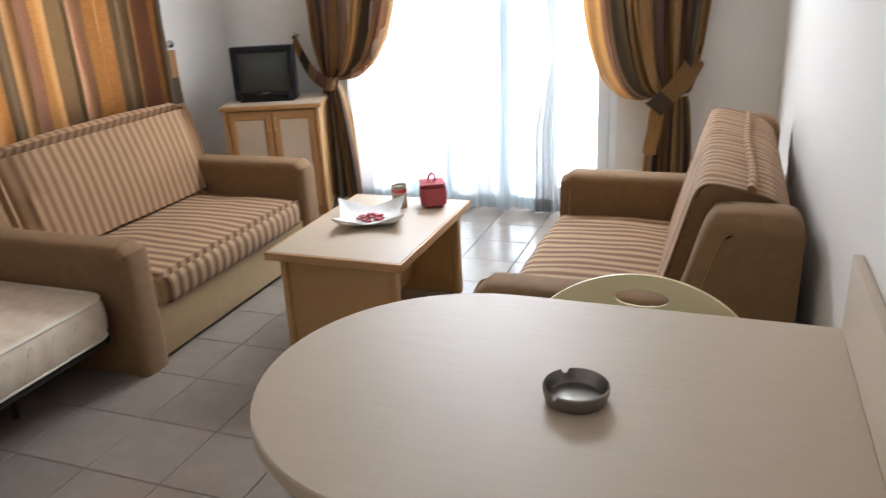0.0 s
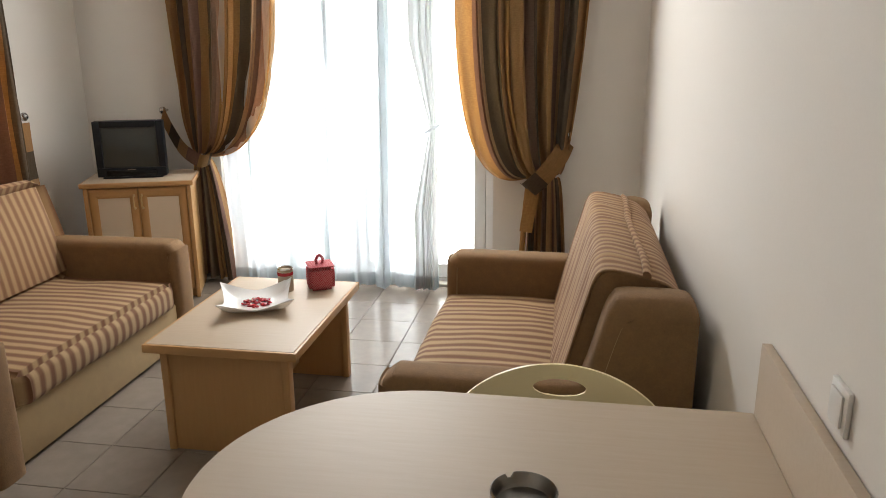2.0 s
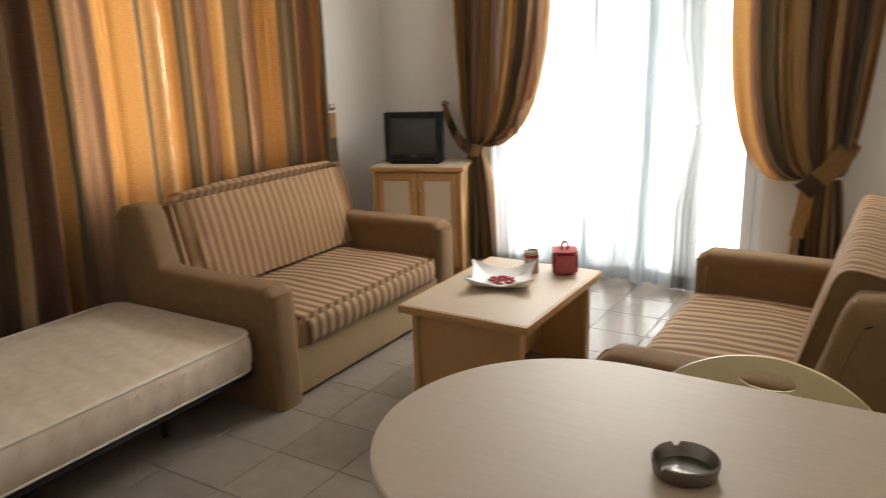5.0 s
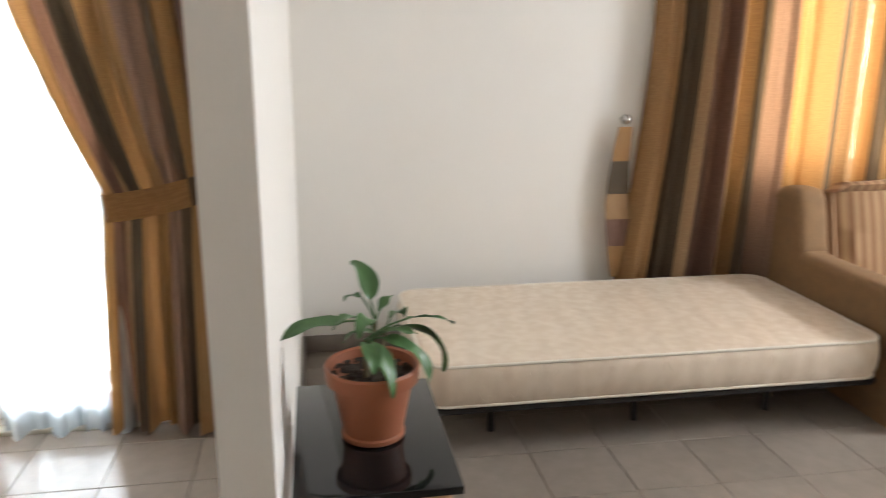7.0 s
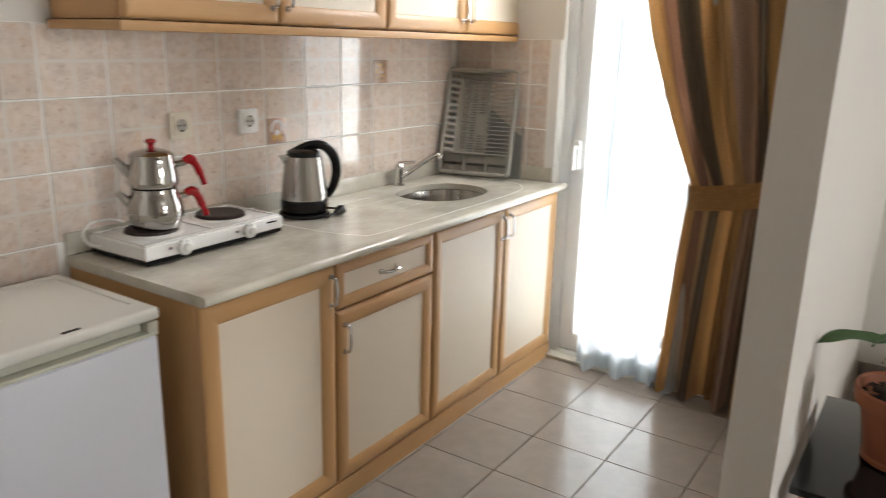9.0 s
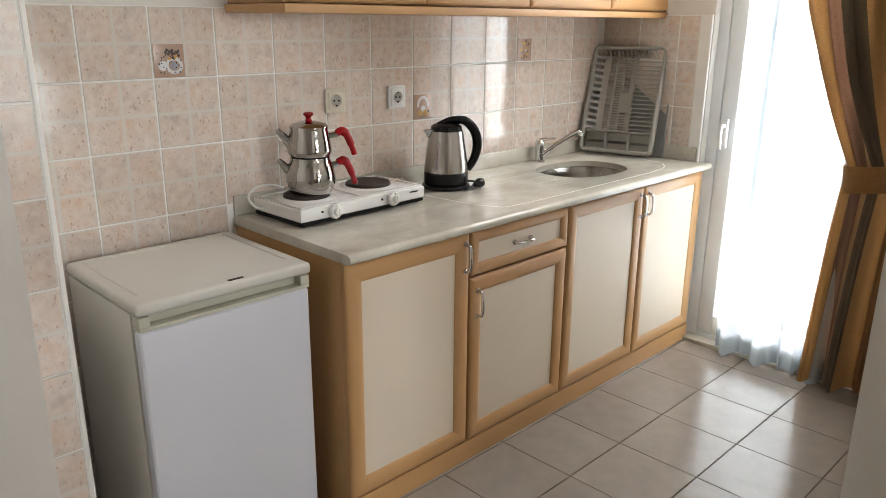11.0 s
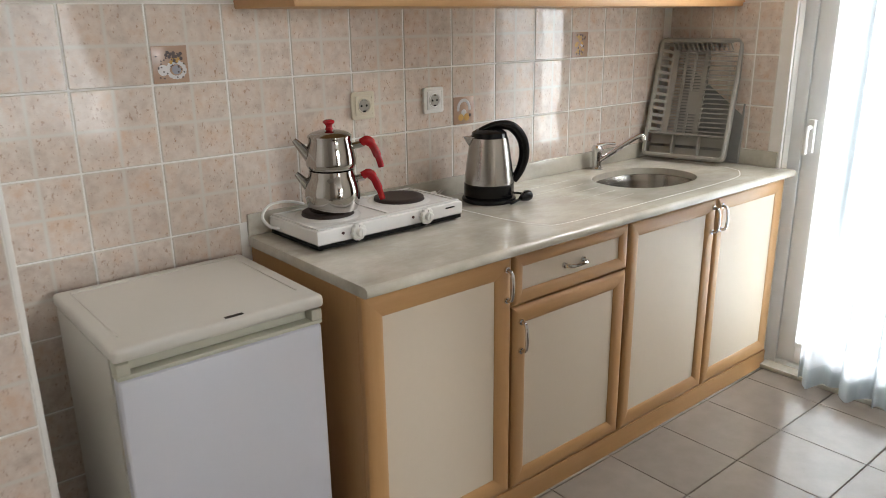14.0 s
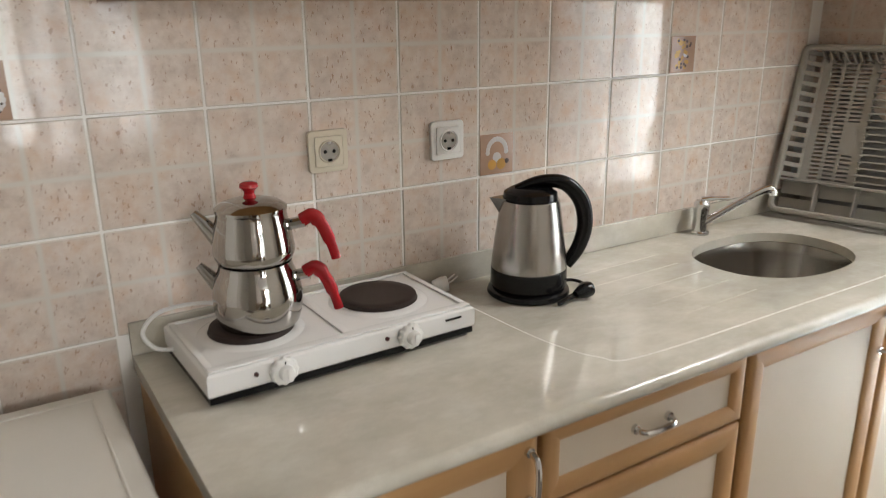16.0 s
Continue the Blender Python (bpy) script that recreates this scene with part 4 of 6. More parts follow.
def pull(parent, a, b, y, material, front=1, label="chrome bow handle"):
    """A bow handle between two points of the x-z plane."""
    m = ((a[0] + b[0]) / 2, (a[1] + b[1]) / 2)
    d = front * 0.028
    pts = spline([(a[0], y, a[1]), (a[0] * 0.85 + m[0] * 0.15, y + d * 0.8, a[1] * 0.85 + m[1] * 0.15), (m[0], y + d, m[1]), (b[0] * 0.85 + m[0] * 0.15, y + d * 0.8, b[1] * 0.85 + m[1] * 0.15), (b[0], y, b[1])], 6)
    bm = tube(bmesh.new(), pts, 0.0055, 10)
    for q in (a, b):
        tube(bm, [(q[0], y - front * 0.001, q[1]), (q[0], y + front * 0.006, q[1])], 0.009, 12)
    return part("handle", bm, material, parent, label)


d1 = panel_door(tc, "door", 0.055, 0.055, 0.398, 0.725, 0.026, 0.06)
d2 = panel_door(tc, "door", 0.402, 0.055, 0.745, 0.725, 0.026, 0.06)
pull(d1, (0.372, 0.6), (0.372, 0.68), 0.016, BRASS, -1, "satin brass handle")
pull(d2, (0.428, 0.6), (0.428, 0.68), 0.016, BRASS, -1, "satin brass handle")

tv = thing("television", pose(1.812, 6.155, 0.7305, 0, 0, 20) @ Matrix.Diagonal((0.9, 0.82, 0.96, 1)), "small old black box television on the cabinet", "television")
part("bezel", boxes(((0.0, 0.0, 0.02), (0.44, 0.1, 0.075)), ((0.0, 0.0, 0.075), (0.045, 0.1, 0.365)), ((0.395, 0.0, 0.075), (0.44, 0.1, 0.365)), ((0.045, 0.0, 0.325), (0.395, 0.1, 0.365)), bevel=0.007), TVBODY, tv)
bm = prism(bmesh.new(), [(0.01, 0.1), (0.43, 0.1), (0.41, 0.2), (0.33, 0.36), (0.11, 0.36), (0.03, 0.2)], 2, 0.03, 0.345, 0.012)
part("case", bm, TVBODY, tv)


def tube_face(u, v):
    return (0.045 + 0.35 * u, 0.022 - 0.014 * math.sin(math.pi * u) * math.sin(math.pi * v), 0.075 + 0.25 * v)


part("screen", sheet(bmesh.new(), tube_face, 16, 12, 1), SCREEN, tv, "grey curved glass screen")
part("foot", boxes(((0.03, 0.012, 0.0), (0.41, 0.3, 0.021)), bevel=0.004), TVBODY, tv)
part("control_strip", boxes(((0.06, -0.003, 0.03), (0.38, 0.001, 0.06)), bevel=0.001), BLACKP, tv)
part("badge", boxes(((0.195, -0.0045, 0.062), (0.245, -0.0005, 0.068))), STEEL, tv)

# ---- side table and plant ----
st = thing("side_table", pose(2.96, 1.875, 0), "low pine side table with a black granite top by the partition", "side table")
SW, SD = 0.58, 0.375
part("top", boxes(((0, 0, 0.488), (SW, SD, 0.508)), bevel=0.003), GRANITE, st, "polished black granite slab")


def apron(w):
    """A scalloped rail outline."""
    pts = [(0.0, 0.485), (0.0, 0.40)]
    for k in range(25):
        u = k / 24
        pts.append((0.03 + (w - 0.06) * u, 0.40 + 0.05 * abs(math.sin(math.pi * 2 * u)) ** 0.6))
    return pts + [(w, 0.40), (w, 0.485)]


for y0 in (0.03, SD - 0.05):
    part("apron", prism(bmesh.new(), [(p[0] + 0.04, p[1]) for p in apron(SW - 0.08)], 1, y0, y0 + 0.018, 0.002, 1), PINE, st)
for x0 in (0.03, SW - 0.05):
    part("apron", prism(bmesh.new(), [(p[0] + 0.04, p[1]) for p in apron(SD - 0.08)], 0, x0, x0 + 0.018, 0.002, 1), PINE, st)
for x0 in (0.045, SW - 0.045):
    for y0 in (0.045, SD - 0.045):
        part("leg", lathe(bmesh.new(), [(0, 0), (0.016, 0), (0.022, 0.06), (0.017, 0.12), (0.024, 0.25), (0.018, 0.33), (0.026, 0.38), (0.026, 0.486), (0, 0.486)], 16, (x0, y0, 0)), PINE, st)

pl = thing("potted_plant", pose(3.275, 2.07, 0.509), "green leafy houseplant in a terracotta coloured plastic pot", "potted plant")
pot = part("pot", lathe(bmesh.new(), [(0, 0), (0.07, 0), (0.078, 0.006), (0.078, 0.016), (0.074, 0.02), (0.098, 0.148), (0.112, 0.15), (0.114, 0.158), (0.117, 0.186), (0.113, 0.192), (0.106, 0.188), (0.102, 0.165), (0.0, 0.16)], 48), TERRA, pl)
bm = lathe(bmesh.new(), [(0.0, 0.165), (0.03, 0.164), (0.06, 0.166), (0.085, 0.164), (0.1025, 0.166)], 40)
for v in bm.verts:
    v.co.z += 0.008 * noise.noise(v.co * 60)
part("soil", bm, SOIL, pl)
rnd = random.Random(5)
for k in range(70):
    a, r = rnd.uniform(0, 6.28), 0.095 * math.sqrt(rnd.random())
    bm = bmesh.new()
    bmesh.ops.create_icosphere(bm, subdivisions=1, radius=rnd.uniform(0.003, 0.007))
    bmesh.ops.translate(bm, vec=(r * math.cos(a), r * math.sin(a), 0.168), verts=bm.verts)
    if k == 0:
        clods = bmesh.new()
    tmp = bpy.data.meshes.new("clod")
    bm.to_mesh(tmp)
    bm.free()
    clods.from_mesh(tmp)
    bpy.data.meshes.remove(tmp)
part("bark_mulch", clods, SOIL, pl)


def blade(bm, root, heading, rise, length, width, droop, twist=0.0):
    """A lance-shaped leaf on a curved midrib, folded a little along it."""
    n = 12
    d = Vector((math.cos(heading), math.sin(heading), 0))
    side = Vector((-d.y, d.x, 0))
    p, ang, rows = Vector(root), rise, []
    for k in range(n + 1):
        u = k / n
        w = width * (math.sin(math.pi * min(1, u ** 0.75)) ** 0.8) * 0.5 + 0.0012
        t = d * math.cos(ang) + Vector((0, 0, 1)) * math.sin(ang)
        nrm = side.cross(t) * -1
        s = (side * math.cos(twist) + nrm * math.sin(twist))
        wav = 0.004 * math.sin(9 * u + heading * 3)
        rows.append([bm.verts.new(p - s * w + nrm * (0.25 * w + wav)), bm.verts.new(p - s * w * 0.5 + nrm * 0.08 * w), bm.verts.new(p), bm.verts.new(p + s * w * 0.5 + nrm * 0.08 * w), bm.verts.new(p + s * w + nrm * (0.25 * w - wav))])
        p = p + t * (length / n)
        ang -= droop / n * (0.5 + u)
    for a, b in zip(rows, rows[1:]):
        for k in range(4):
            bm.faces.new((a[k], a[k + 1], b[k + 1], b[k]))
    return bm


STEMS = [((0.0, 0.0), (-0.01, 0.01), 0.13), ((0.02, -0.015), (0.035, -0.02), 0.10), ((-0.015, 0.02), (-0.03, 0.035), 0.09)]
tips = []
for (a, b, hh) in STEMS:
    pts = spline([(a[0], a[1], 0.155), ((a[0] + b[0]) / 2 + 0.004, (a[1] + b[1]) / 2, 0.16 + hh / 2), (b[0], b[1], 0.165 + hh)], 5)
    part("stem", tube(bmesh.new(), pts, [0.007 - 0.0003 * k for k in range(len(pts))], 8), STEM, pl)
    tips.append(pts)
# stem, heading, stalk length, stalk rise, leaf rise, length, width, droop
LEAVES = [(0, 215, 0.05, 70, 88, 0.15, 0.062, 120), (0, 268, 0.08, 8, 2, 0.19, 0.055, 55), (0, 285, 0.045, 45, 30, 0.10, 0.04, 120), (0, 250, 0.07, 60, 10, 0.06, 0.025, 90), (2, 262, 0.03, 20, 10, 0.10, 0.04, 90),
          (1, 85, 0.055, 45, 5, 0.10, 0.045, 30), (1, 92, 0.11, 25, 5, 0.14, 0.04, 40), (1, 80, 0.05, 15, -15, 0.2, 0.055, 95), (1, 100, 0.09, 30, -10, 0.24, 0.045, 110), (1, 35, 0.03, 10, -35, 0.17, 0.062, 70),
          (0, 330, 0.02, 50, 35, 0.11, 0.055, 150), (1, 10, 0.025, 40, 10, 0.12, 0.06, 130), (2, 150, 0.04, 40, 20, 0.12, 0.045, 100), (0, 120, 0.03, 70, 60, 0.07, 0.03, 60)]
for k, (s, head, far, lift, rise, ln, wd, dr) in enumerate(LEAVES):
    pts = tips[s]
    root = pts[-1 - (k % 3)]
    h2 = radians(head)
    stalk_end = root + Vector((math.cos(h2), math.sin(h2), 0)) * far * math.cos(radians(lift)) + Vector((0, 0, far * math.sin(radians(lift))))
    leaf = part("leaf", blade(bmesh.new(), stalk_end, h2, radians(rise), ln * 0.86, wd * 0.72, radians(dr), radians(rnd.uniform(-30, 30))), LEAF, pl, angle=70)
    part("stalk", tube(bmesh.new(), spline([root, (root + stalk_end) / 2 + Vector((0, 0, 0.006)), stalk_end], 4), 0.0025, 6), LEAF, leaf)

# ---- dining chair, ashtray, switch ----
ch = thing("chair", pose(4.592, 3.745, 0), "cream plastic chair with a handle slot tucked under the table", "chair")


def back_shell(u, v):
    x = (u - 0.5) * 0.52
    top = 0.772 - 0.085 * (2 * u - 1) ** 2 - 0.03 * (2 * u - 1) ** 6
    z = 0.50 + (top - 0.50) * v
    return (x, 0.02 + 0.05 * (v - 0.5) - 0.055 * (2 * u - 1) ** 2, z)


bm = bmesh.new()
NU, NV = 56, 40
grid = [[bm.verts.new(back_shell(i / NU, j / NV)) for j in range(NV + 1)] for i in range(NU + 1)]
for i in range(NU):
    for j in range(NV):
        x, z = back_shell((i + 0.5) / NU, (j + 0.5) / NV)[0::2]
        if (x / 0.064) ** 2 + ((z - 0.716) / 0.021) ** 2 > 1:
            bm.faces.new((grid[i][j], grid[i + 1][j], grid[i + 1][j + 1], grid[i][j + 1]))
for i in range(NU + 1):
    for j in range(NV + 1):
        v = grid[i][j]
        q = math.sqrt((v.co.x / 0.064) ** 2 + ((v.co.z - 0.716) / 0.021) ** 2)
        if v.link_faces and len(v.link_faces) < 4 and 0.7 < q < 1.5 and 2 < i < NU - 2 and 2 < j < NV - 2:
            v.co.x, v.co.z = v.co.x / q, 0.716 + (v.co.z - 0.716) / q
bmesh.ops.delete(bm, geom=[v for v in bm.verts if not v.link_faces], context="VERTS")
bmesh.ops.solidify(bm, geom=bm.faces[:], thickness=0.014)
part("backrest", bm, CREAMP, ch, angle=50)


def seat_shell(u, v):
    return ((u - 0.5) * (0.44 - 0.05 * v), -0.02 - 0.42 * v, 0.45 - 0.02 * math.sin(math.pi * v) + 0.02 * (2 * u - 1) ** 2 - 0.02 * v ** 4)


bm = sheet(bmesh.new(), seat_shell, 16, 16, 1)
bmesh.ops.solidify(bm, geom=bm.faces[:], thickness=0.012)
part("seat", bm, CREAMP, ch, angle=50)
for sx in (-1, 1):
    part("upright", tube(bmesh.new(), spline([(sx * 0.2, -0.05, 0.435), (sx * 0.2, 0.0, 0.46), (sx * 0.19, 0.0, 0.62)], 5), 0.011, 10), CHROME, ch)
    for yy, yt in ((-0.42, -0.36), (0.03, -0.05)):
        part("leg", tube(bmesh.new(), [(sx * 0.21, yy, 0.0), (sx * 0.19, yt, 0.43)], 0.011, 10), CHROME, ch)

ash = thing("ashtray", pose(4.54, 3.205, 0.7722), "small round brushed steel ashtray on the dining table", "ashtray")
bm = bmesh.new()
S = 64
prof = [(0.0, 0.003), (0.047, 0.003), (0.0505, 0.007), (0.053, 0.026), (0.0555, 0.0285), (0.058, 0.026), (0.0575, 0.018), (0.054, 0.001), (0.05, 0.0), (0.0, 0.0)]
lathe(bm, prof, S)
for v in bm.verts:
    a = math.degrees(math.atan2(v.co.y, v.co.x)) % 120
    if v.co.z > 0.02 and (a < 4 or a > 116):
        v.co.z -= 0.009
part("dish", bm, plain("dull_steel", (0.27, 0.255, 0.235), 0.3, 1.0, var=0.1), ash, angle=40)

sw = thing("light_switch", pose(RX, 3.205, 0.992, 0, 0, 90), "cream square light switch on the wall above the table panel", "light switch")
part("plate", boxes(((-0.037, 0.0, -0.037), (0.037, 0.009, 0.037)), bevel=0.004), WHITEP, sw)
part("rocker", boxes(((-0.025, 0.009, -0.026), (0.025, 0.014, 0.026)), bevel=0.003), WHITEP, sw)

# ---- things on the coffee table ----
CTZ = 0.4545
bowl = thing("bowl", pose(3.315, 4.92, CTZ, 0, 0, 22) @ Matrix.Diagonal((1.06, 1.06, 0.95, 1)), "square white porcelain bowl with upturned corners on the coffee table", "bowl")


def bowl_fn(u, v):
    x, y = (u - 0.5) * 2, (v - 0.5) * 2
    r = max(abs(x), abs(y))
    c = abs(x * y)
    flat = min(r, 0.55) / 0.55 * 0.075
    out = 0.075 + (max(r, 0.55) - 0.55) / 0.45 * 0.05 if r > 0.55 else flat
    k = out / max(r, 1e-6)
    z = 0.01 + (max(0, r - 0.5) / 0.5) ** 1.5 * (0.018 + 0.045 * c ** 1.5)
    s = 1 + 0.16 * c ** 2
    return (x * k * s, y * k * s, z)


bm = bmesh.new()
NB = 32
top_g = [[bm.verts.new(bowl_fn(i / NB, j / NB)) for j in range(NB + 1)] for i in range(NB + 1)]
low_g = [[bm.verts.new(Vector(bowl_fn(i / NB, j / NB)) - Vector((0, 0, 0.0045))) for j in range(NB + 1)] for i in range(NB + 1)]
for g in (top_g, low_g):
    for i in range(NB):
        for j in range(NB):
            bm.faces.new((g[i][j], g[i + 1][j], g[i + 1][j + 1], g[i][j + 1]))
for k in range(NB):
    for a, b in (((k, 0), (k + 1, 0)), ((k, NB), (k + 1, NB)), ((0, k), (0, k + 1)), ((NB, k), (NB, k + 1))):
        bm.faces.new((top_g[a[0]][a[1]], top_g[b[0]][b[1]], low_g[b[0]][b[1]], low_g[a[0]][a[1]]))
part("dish", bm, PORCELAIN, bowl, angle=60)
part("foot", boxes(((-0.05, -0.05, 0.0), (0.05, 0.05, 0.0054)), bevel=0.001), PORCELAIN, bowl)
CANDY = plain("red_wrapper", (0.42, 0.012, 0.02), 0.25, var=0.3, big=40)
for k in range(46):
    a, r = rnd.uniform(0, 6.28), 0.058 * math.sqrt(rnd.random())
    bm = bmesh.new()
    bmesh.ops.create_icosphere(bm, subdivisions=2, radius=0.0075)
    bmesh.ops.scale(bm, vec=(1.5, 0.85, 0.6), verts=bm.verts)
    ob = solid("red_sweet", bm, CANDY, "small shiny red wrapped sweet in the white bowl", "sweet", "sweets in the bowl")
    zz = CTZ + 0.0145 + 0.011 * max(0, 1 - r / 0.05) * (k % 2)
    ob.matrix_basis = pose(3.315 + r * math.cos(a), 4.92 + r * math.sin(a), zz, rnd.uniform(-15, 15), rnd.uniform(-15, 15), rnd.uniform(0, 360))

can = thing("can", pose(3.365, 5.135, CTZ), "beige tin candle can with a red ribbon band", "can")
part("body", lathe(bmesh.new(), [(0, 0), (0.033, 0), (0.034, 0.003), (0.034, 0.1), (0.031, 0.104), (0.03, 0.098), (0, 0.097)], 32), plain("beige_paper_label", (0.40, 0.31, 0.22), 0.6, big=20), can)
part("ribbon", lathe(bmesh.new(), [(0.0343, 0.074), (0.0352, 0.075), (0.0352, 0.088), (0.0343, 0.089)], 32), CANDY, can, "red ribbon")
part("rim", lathe(bmesh.new(), [(0.03, 0.1), (0.0345, 0.1), (0.0355, 0.104), (0.033, 0.107), (0.03, 0.105)], 32), STEEL, can)


def gingham():
    m, nt, links, p = tree("red_white_gingham")
    c = nt.new("ShaderNodeTexCoord")
    chk = nt.new("ShaderNodeTexChecker")
    chk.inputs["Scale"].default_value = 260
    chk.inputs["Color1"].default_value, chk.inputs["Color2"].default_value = (0.36, 0.018, 0.035, 1), (0.48, 0.16, 0.17, 1)
    links.new(c.outputs["Object"], chk.inputs["Vector"])
    links.new(chk.outputs[0], p.inputs["Base Color"])
    p.inputs["Roughness"].default_value = 0.85
    bump(nt, links, p, noisy(nt, links, c.outputs["Object"], 200), 0.3)
    return m


GING = gingham()
tb = thing("tissue_box_cover", pose(3.505, 5.2, CTZ, 0, 0, 28), "red gingham cloth box cover with a loop on top", "box")
bm = cushion(bmesh.new(), (-0.056, -0.056, 0.0), (0.056, 0.056, 0.105), 0.006, 8, 0.014)
for v in bm.verts:
    v.co.z = max(v.co.z, 0.0)
part("cover", bm, GING, tb)
part("lid_flap", boxes(((-0.057, -0.057, 0.106), (0.057, 0.057, 0.112)), bevel=0.003), GING, tb)
part("loop", tube(bmesh.new(), spline([(-0.012, 0, 0.108), (-0.016, 0, 0.132), (0.0, 0.004, 0.15), (0.014, 0, 0.132), (0.008, 0, 0.108)], 6), 0.008, 8, 0.6), GING, tb)

# ---- kitchen base cabinets ----
KF = 0.572


def base_unit(label, x0, x1):
    u = thing("kitchen_cabinet", pose(0, 0, 0), label, "kitchen cabinet", "kitchen base cabinets")
    part("body", boxes(((x0, 0.02, 0.09), (x0 + 0.018, KF - 0.02, 0.828)), ((x1 - 0.018, 0.02, 0.09), (x1, KF - 0.02, 0.828)), ((x0 + 0.018, 0.02, 0.09), (x1 - 0.018, KF - 0.02, 0.108)), ((x0 + 0.018, 0.02, 0.108), (x1 - 0.018, 0.03, 0.828)), bevel=0.001), BEECH_V, u)
    part("plinth", boxes(((x0, KF - 0.015, 0.0), (x1, KF + 0.0075, 0.073))), BEECH, u)
    return u


u1 = base_unit("beech kitchen base cabinet with one cream panel door", 3.64, 4.1245)
u2 = base_unit("beech kitchen base cabinet with a drawer over a door", 3.115, 3.64)
u3 = base_unit("beech kitchen sink cabinet with two cream panel doors", 2.1, 3.115)
part("end_panel", boxes(((4.125, 0.01, 0.0), (4.143, KF - 0.016, 0.829)), bevel=0.002), BEECH_V, u1, "beech end panel")
k1 = panel_door(u1, "door", 3.645, 0.075, 4.1415, 0.822, KF, 0.06, front=1)
k2 = panel_door(u2, "drawer", 3.12, 0.672, 3.635, 0.822, KF, 0.04, front=1)
k3 = panel_door(u2, "door", 3.12, 0.075, 3.635, 0.665, KF, 0.055, front=1)
k4 = panel_door(u3, "door", 2.603, 0.075, 3.11, 0.822, KF, 0.055, front=1)
k5 = panel_door(u3, "door", 2.105, 0.075, 2.597, 0.822, KF, 0.055, front=1)
pull(k1, (3.668, 0.70), (3.668, 0.79), KF + 0.009, CHROME)
pull(k2, (3.335, 0.747), (3.42, 0.747), KF + 0.002, CHROME)
pull(k3, (3.608, 0.53), (3.608, 0.62), KF + 0.009, CHROME)
pull(k4, (2.628, 0.70), (2.628, 0.79), KF + 0.009, CHROME)
pull(k5, (2.572, 0.70), (2.572, 0.79), KF + 0.009, CHROME)

# ---- wall cabinets ----


def wall_unit(label, x0, x1):
    u = thing("wall_cabinet", pose(0, 0, 0), label, "kitchen cabinet", "kitchen wall cabinets")
    part("body", boxes(((x0, 0.005, 1.512), (x0 + 0.018, 0.3, 2.16)), ((x1 - 0.018, 0.005, 1.512), (x1, 0.3, 2.16)), ((x0 + 0.018, 0.005, 1.512), (x1 - 0.018, 0.3, 1.53)), ((x0 + 0.018, 0.005, 2.142), (x1 - 0.018, 0.3, 2.16)), ((x0 + 0.018, 0.005, 1.53), (x1 - 0.018, 0.015, 2.142)), bevel=0.001), BEECH, u)
    mid = (x0 + x1) / 2
    for a, b, hx in ((x0 + 0.003, mid - 0.002, mid - 0.03), (mid + 0.002, x1 - 0.003, mid + 0.03)):
        dr = panel_door(u, "door", a, 1.515, b, 2.155, 0.32, 0.055, front=1)
        pull(dr, (hx, 1.56), (hx, 1.65), 0.329, CHROME)
    return u


wall_unit("beech kitchen wall cabinet with two cream panel doors", 3.075, 4.115)
wall_unit("beech kitchen wall cabinet with cream doors near the balcony door", 2.03, 3.073)
solid("light_rail", boxes(((2.03, 0.005, 1.484), (4.13, 0.333, 1.5095)), bevel=0.006), BEECH, "beech light rail under the wall cabinets", "cabinet trim")

# ---- marble worktop with sink ----
SX, SY, SA, SB = 2.628, 0.282, 0.22, 0.165
wt = thing("worktop", pose(0, 0, 0), "pale grey veined marble worktop with a rounded front edge", "worktop")


def oval(k, n, grow=0.0, p=2.35):
    a = 2 * math.pi * k / n
    c, s = math.cos(a), math.sin(a)
    r = (abs(c) ** p + abs(s) ** p) ** (-1 / p)
    return (SX + (SA + grow) * r * c, SY + (SB + grow) * r * s)


